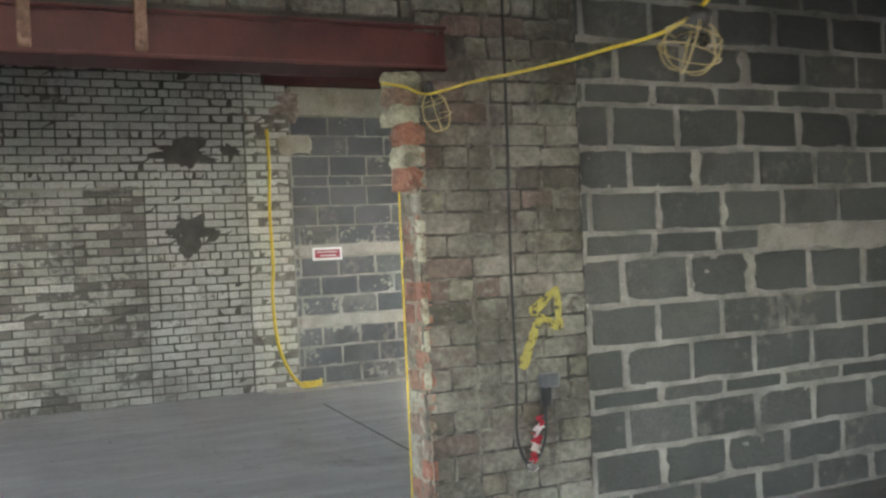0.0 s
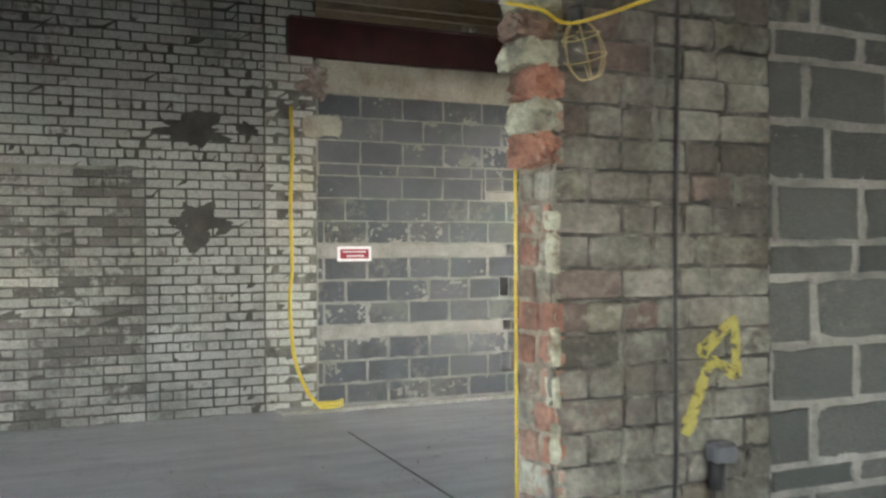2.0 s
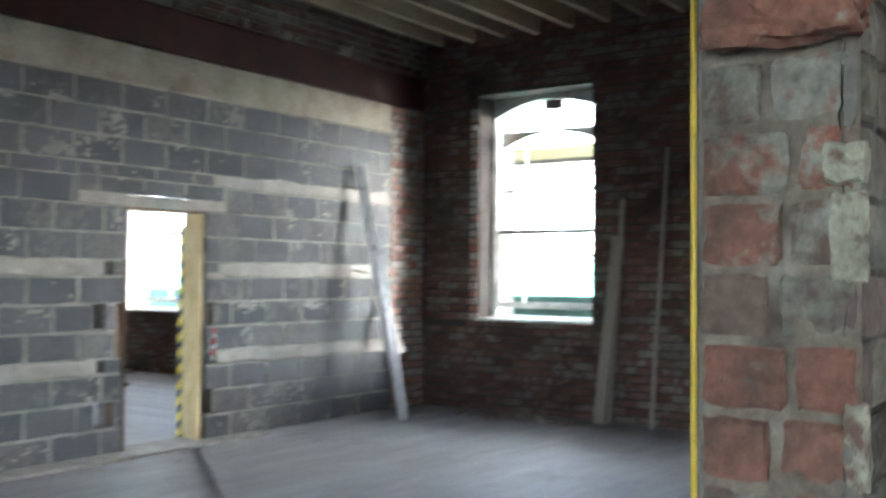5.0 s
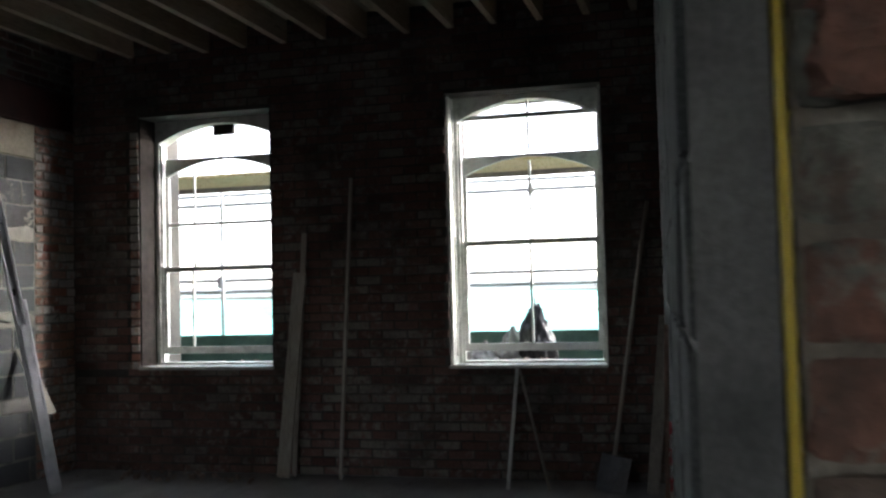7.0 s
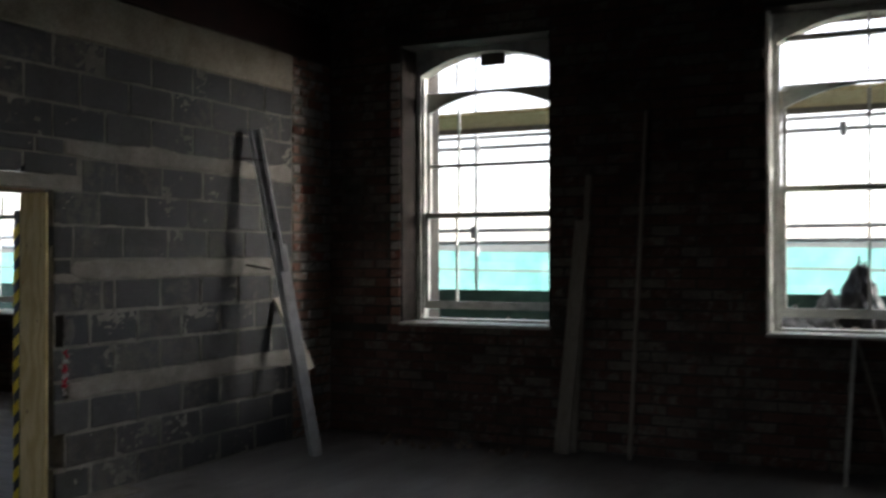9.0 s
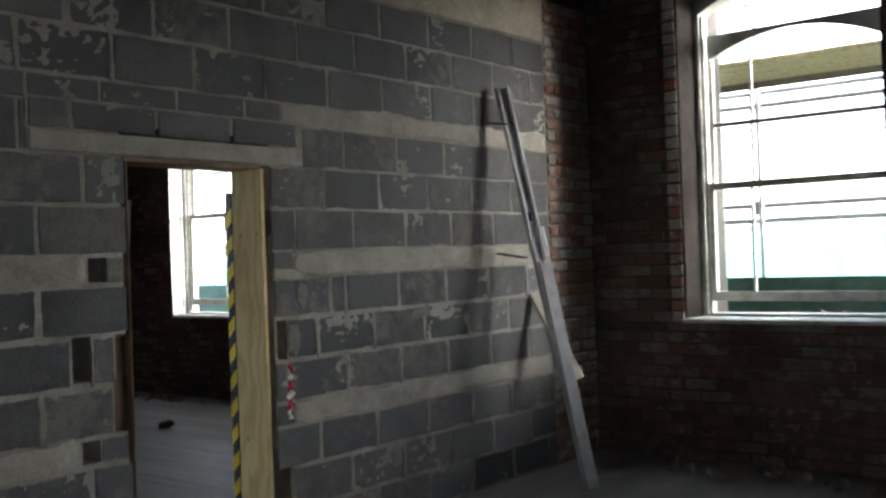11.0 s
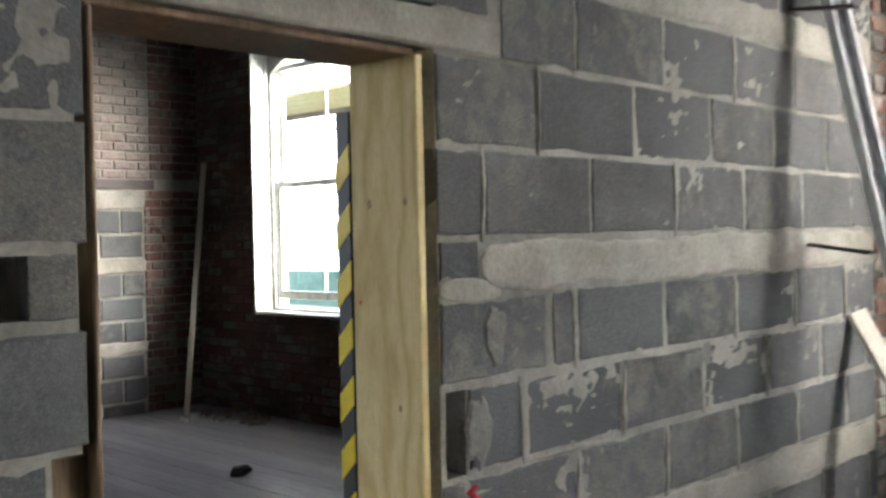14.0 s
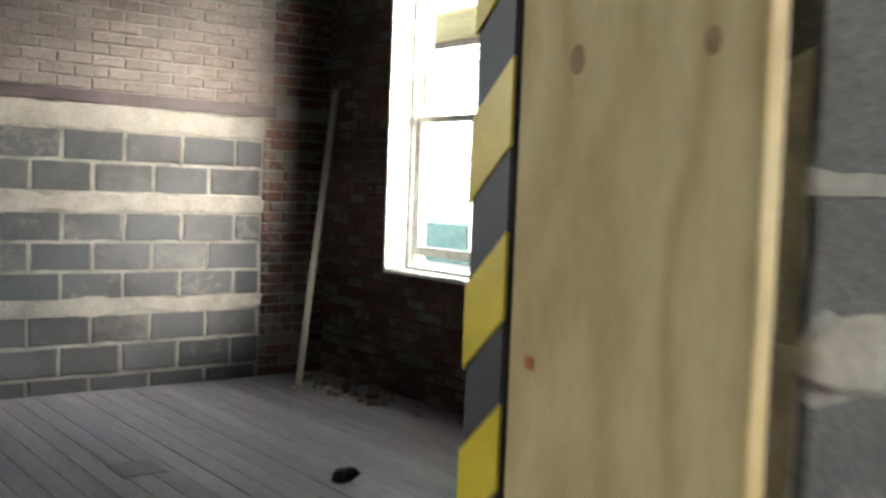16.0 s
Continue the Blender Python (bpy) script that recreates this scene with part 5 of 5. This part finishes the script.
ragged_band(wall_d, 1.035, 3.57, 1.472, 1.6, (0, 0), 0, M_STRIP, -0.0055, ends=0.09, rag=0.014, step=0.014)
ragged_band(wall_d, 0.96, 3.57, 2.285, 2.41, (0, 0), 0, M_STRIP, ends=0.07, rag=0.025)
lay(wall_d, "block", [(-0.095, -0.008, 1.485, 1.6), (-0.14, -0.008, 0.685, 0.79), (0.897, 1.03, 1.512, 1.602), (0.897, 0.99, 0.685, 0.79)], (0, 0), 0, V_BLK, BLK, tilt=0.03)
ragged_patch(wall_d, 1.09, 1.365, 0.045, 0.08, (0, 0), 0, M_FAINT, -0.0062, 3.0, wild=0.3)
ragged_patch(wall_d, 1.02, 1.13, 0.05, 0.09, (0, 0), 0, M_FAINT, -0.0062, 8.0, wild=0.3)
ragged_patch(wall_d, 2.1, 1.2, 0.1, 0.045, (0, 0), 0, M_FAINT, -0.005, 11.0, wild=0.8)

BRK = (0.235, 0.078, 0.03)
V_WHITE = brick_variants("brick", BRK, M_WHITE_BRICK, 8, 0.005, 0.004)
V_JAMB = brick_variants("brick", BRK, M_JAMB_BRICK, 8, 0.005, 0.004)
V_OLD = brick_variants("brick", BRK, M_OLD_BRICK, 8, 0.005, 0.005)
V_CHIP = brick_variants("brick", BRK, M_CHIPPED_BRICK, 8, 0.006, 0.006)
V_RED = brick_variants("brick", BRK, M_RED_BRICK, 8, 0.005, 0.004)
V_PALE = brick_variants("brick", BRK, M_PALE_BRICK, 8, 0.005, 0.004)
BJ = 0.014
brick_back = solid("wall_north_brick_face", boxed(-10, -2.325, 0.002, 0.0049, 0, 4.4), M_MORTAR_DARK, "dirty mortar bed of the old brick wall", "wall", "structure")
solid("jamb_mortar_white", boxed(-2.84, -2.325, -0.001, 0.0018, 0, 3.4), M_PIER_MORTAR, "dusty mortar bed of the painted brick jamb", "wall", "structure")
jamb_holes = [(-2.62, -2.3, 3.42, 3.83)]
zs = levels(0, 4.32, 0.088)
near_w = courses(-6.4, -2.84, zs, 0.245, BJ, [(-6.4, -3.95, 0, 2.29)], -6.4, headers=5)
lay(wall_d, "brick", near_w, (0, 0), 0, V_WHITE, BRK, lambda u, z: u > -4.3 and z < 2.9, 300, 0.006)
lay(wall_d, "brick", courses(-6.4, -3.95, [z for z in zs if z < 2.31], 0.245, BJ, (), -6.4), (0, 0), 0, V_OLD, BRK, lambda u, z: u > -5.2 and z < 1.9, 150, 0.008)
lay(wall_d, "brick", courses(-2.84, -2.32, zs, 0.245, BJ, jamb_holes, -2.84), (0, 0), 0, V_JAMB, BRK, lambda u, z: z < 3.2, 150, 0.007)
lay(wall_d, "brick", courses(3.58, 4.2, levels(0, 3.42, 0.088), 0.245, BJ, (), 3.58), (0, 0), 0, V_CHIP, BRK, lambda u, z: z < 3.3, 150, 0.012)
lay(wall_d, "brick", courses(0.5, 4.2, levels(3.83, 4.32, 0.088), 0.245, BJ, (), 0), (0, 0), 0, V_RED, BRK, lambda u, z: False, 0, 0.02)
jamb_bed = solid("jamb_mortar", boxed(3.58, 4.2, 0.002, 0.0048, 0, 3.42), M_MORTAR, "pale mortar bed of the chipped brick jamb", "wall", "structure")

ragged_patch(wall_d, -2.32, 3.2, 0.17, 0.15, (0, 0), 0, M_RUBBLE, -0.012, 21.0, wild=0.9)
ragged_band(wall_d, -2.47, -2.06, 2.655, 2.865, (0, 0), 0, M_PLASTER, -0.012, 0.04, 0.02, "plaster_stub")
ragged_patch(wall_d, -3.5, 2.66, 0.3, 0.12, (0, 0), 0, M_MORTAR_DARK, -0.01, 1.0, wild=1.1)
ragged_patch(wall_d, -3.5, 1.78, 0.24, 0.15, (0, 0), 0, M_MORTAR_DARK, -0.01, 5.0, wild=1.1)
ragged_patch(wall_d, -2.98, 2.68, 0.1, 0.09, (0, 0), 0, M_MORTAR_DARK, -0.01, 9.0, wild=1.1)
ragged_band(wall_d, -6.4, -3.98, 2.27, 2.31, (0, 0), 0, M_MORTAR, rag=0.008, name="mortar_ledge")

# outer wall: u runs towards -y from the north corner
def w_rects(y_top, y_bot, opens, step=0.085):
    hs = [(y_top - b, y_top - a, c, d) for a, b, c, d in opens]
    return courses(0, y_top - y_bot, levels(0, 4.34, step), 0.245, BJ, hs, 0)


def by_reveal(u, z):
    return 0.4 < u < 0.76 and z < 3.6


wr = w_rects(0, -5.95, W_OPEN)
lay(wall_w, "brick", [r for r in wr if not (r[1] < 0.76 and r[3] > 1.0 and r[2] < 3.4)], (4.2, 0), -90, V_RED, BRK, lambda u, z: u < 3.2 and z < 2.4, 300, 0.006)
edge_z = levels(1.0, 3.4, 0.085)
lay(wall_w, "brick", [(0.655, 0.748, p + 0.006, q - 0.006) for p, q in zip(edge_z, edge_z[1:])], (4.2, 0), -90, V_CHIP, BRK, lambda u, z: True, 60, 0.01)
lay(wall_w, "brick", courses(0, 0.65, edge_z, 0.245, BJ), (4.2, 0), -90, V_RED, BRK, lambda u, z: True, 120, 0.006)
lay(wall_n, "brick", w_rects(7.0, 0.25, N_OPEN), (4.7, 7.0), -90, V_RED, BRK, lambda u, z: u < 2.6 and z < 1.6, 200, 0.006)

# far wall of the next room
lay(wall_f, "block", courses(-4.9, 4.1, [-0.01, 0.12, 0.35, 0.575], 0.45, J, (), 0.03) + courses(-4.9, 4.1, [0.68, 0.89, 1.11, 1.33], 0.45, J, (), 0.26) + courses(-4.9, 4.1, [1.47, 1.7, 1.93], 0.45, J, (), 0.03), (0, 7.0), 0, V_BLK, BLK, lambda u, z: u > 1.2, 200, 0.006, slack=0.012)
smears(wall_f, courses(1.2, 4.1, [0.68, 0.89, 1.11, 1.33], 0.45, J, (), 0.26) + courses(1.2, 4.1, [1.47, 1.7, 1.93], 0.45, J, (), 0.03), (0, 7.0), 0, 0.5, M_STRIP)
for za, zb in ((0.575, 0.69), (1.33, 1.47), (1.93, 2.115)):
    ragged_band(wall_f, -4.9, 4.12, za, zb, (0, 7.0), 0, M_STRIP, rag=0.025)
lay(wall_f, "brick", courses(-4.9, 4.17, levels(2.215, 4.35, 0.085), 0.245, BJ), (0, 7.0), 0, V_PALE, BRK, lambda u, z: u > 2.0 and z < 3.3, 150, 0.006)
lay(wall_f, "brick", courses(4.1, 4.7, levels(0, 2.115, 0.085), 0.245, BJ) + courses(4.17, 4.7, levels(2.215, 4.35, 0.085), 0.245, BJ), (0, 7.0), 0, V_RED, BRK, lambda u, z: True, 150, 0.006)

# block wall by the pier, both faces
cz = [0, 0.19, 0.415, 0.645, 0.745, 0.975, 1.2, 1.455, 1.585]
patch = [(-1.6, 4.2, 1.456, 1.584)]
c_rects = courses(-2.86, 4.2, cz, 0.452, 0.02, patch, -2.13)
for za, zb, sh in ((1.585, 1.815, -2.318), (1.815, 2.04, -2.5), (2.04, 2.275, -2.617), (2.275, 2.396, -2.33), (2.396, 2.62, -2.569), (2.62, 2.85, -2.329), (2.85, 3.08, -2.56), (3.08, 3.31, -2.33), (3.31, 3.54, -2.56), (3.54, 3.77, -2.33), (3.77, 4.0, -2.56), (4.0, 4.34, -2.33)):
    c_rects += courses(-2.86, 4.2, [za, zb], 0.452, 0.02, (), sh)
mortar_skin(wall_c, -2.86, 1.6, 0.0, 3.4, (0, -6.55), 0, M_MORTAR_BLOCK, 0.0035, 0.009, 0.016, 17.0)
lay(wall_c, "block", c_rects, (0, -6.55), 0, V_BLKC, BLK, lambda u, z: u < 1.5 and z < 3.2, 300, 0.008, slack=0.012)
smears(wall_c, [q for q in c_rects if q[0] < 1.5 and q[3] < 3.2], (0, -6.55), 0, 0.55, M_MORTAR_BLOCK, (0.02, 0.055))
smears(wall_c, [q for q in c_rects if q[0] < 1.5 and q[3] < 3.2], (0, -6.55), 0, 0.12, M_STRIP, (0.05, 0.11))
ragged_band(wall_c, -2.9, -2.83, 0.0, 4.3, (0, -6.55), 0, M_STRIP, -0.02, 0.01, 0.02, "mortar_fillet")
ragged_band(wall_c, -1.63, 4.15, 1.44, 1.6, (0, -6.55), 0, M_STRIP, ends=0.1, rag=0.03)
lay(wall_c, "block", courses(0, 7.75, levels(0, 4.35, 0.226), 0.452, 0.009), (4.2, -5.9), 180 + math.degrees(math.atan2(0.37, 7.08)), V_BLKC, BLK, lambda u, z: u > 1.5 and z < 2.8, 200, 0.006)

# the pier: limewashed face, broken red side
PBK = (0.262, 0.097, 0.035)
V_PIER = rough_variants("brick", PBK, M_PIER_BRICK, 14, 0.005)
pz = levels(0, 4.3, 0.107)
face_rects = []
for k, (za, zb) in enumerate(zip(pz, pz[1:])):
    u = -3.795
    while u < -2.9:
        n_ = LOT.choice((0.272, 0.255, 0.24, 0.19, 0.14, 0.128)) if u > -3.79 else (0.272 if k % 2 else 0.136)
        q = min(u + n_, -2.875)
        if q > -2.98:
            q = -2.875
        if not (2.38 < (za + zb) / 2 < 2.63 and u < -3.62):
            face_rects.append((u + LOT.uniform(0.002, 0.009), q - LOT.uniform(0.002, 0.009), za + LOT.uniform(0.002, 0.009), zb - LOT.uniform(0.002, 0.009)))
        u = q
mortar_skin(pier, -3.8, -2.87, 0.0, 3.2, (0, -6.638), 0, M_PIER_JOINT, 0.0145, 0.014, 0.013, 2.0, [(-3.81, -3.63, 2.4, 2.62)])
lay(pier, "brick", face_rects, (0, -6.638), 0, V_PIER, PBK, lambda u, z: z < 3.0, 300, 0.012, tilt=0.015)
lay(pier, "brick", courses(-7.0, -3.8, levels(2.64, 4.3, 0.1), 0.272, BJ, (), -3.86) + courses(-10, -7.0, pz, 0.272, BJ), (0, -6.638), 0, V_PIER, PBK, lambda u, z: False, 0, 0.01)
smears(pier, [q for q in face_rects if q[3] < 3.0], (0, -6.638), 0, 0.28, M_PIER_MORTAR, (0.01, 0.022))
RBK = (0.12, 0.1, 0.05)
V_RAW = rough_variants("brick", RBK, M_RAW_BRICK, 14, 0.006, 40)
raw = []
for k, (za, zb) in enumerate(zip(pz, pz[1:])):
    if za < 2.35:
        cut = 0.112 + LOT.uniform(-0.015, 0.03)
        raw += [(0.003, cut - 0.009, za + 0.006, zb - 0.008), (cut + 0.006, 0.228, za + 0.008, zb - 0.006)]
mortar_skin(pier, 0.0, 0.235, 0.0, 2.4, (-3.80, -6.41), -90, M_RAW_MORTAR, 0.0105, 0.015, 0.009, 5.0)
lay(pier, "brick", raw, (-3.80, -6.41), -90, V_RAW, RBK, proud=0.012, tilt=0.02)
lay(pier, "brick", courses(0, 0.23, pz, 0.272, BJ), (-3.555, -6.402), 180, V_PIER, PBK, lambda u, z: False, 0)


patch_board = thing("floor_patch", "pale plywood square patched into the grey floorboards", "floor patch", (2.3, 4.91, 0))
part("panel", boxed(2.17, 2.42, 4.77, 5.05, -0.006, 0.0035, 0.002), M_PATCH, patch_board)

# floorboards of the next room
bx = -4.95
mesh_fb = None
while bx < 4.68:
    if mesh_fb is None:
        bmf = boxed(-0.0685, 0.0685, -3.51, 3.51, -0.011, 0.0, 0.002)
        mesh_fb = mesh_of("floorboard", bmf, M_BOARDS)
    ob = new("floorboard", mesh_fb)
    ob.parent = floor_next
    ob.matrix_basis = Matrix.Translation((bx + 0.07, 3.77, LOT.uniform(-0.002, 0.001)))
    bx += 0.14
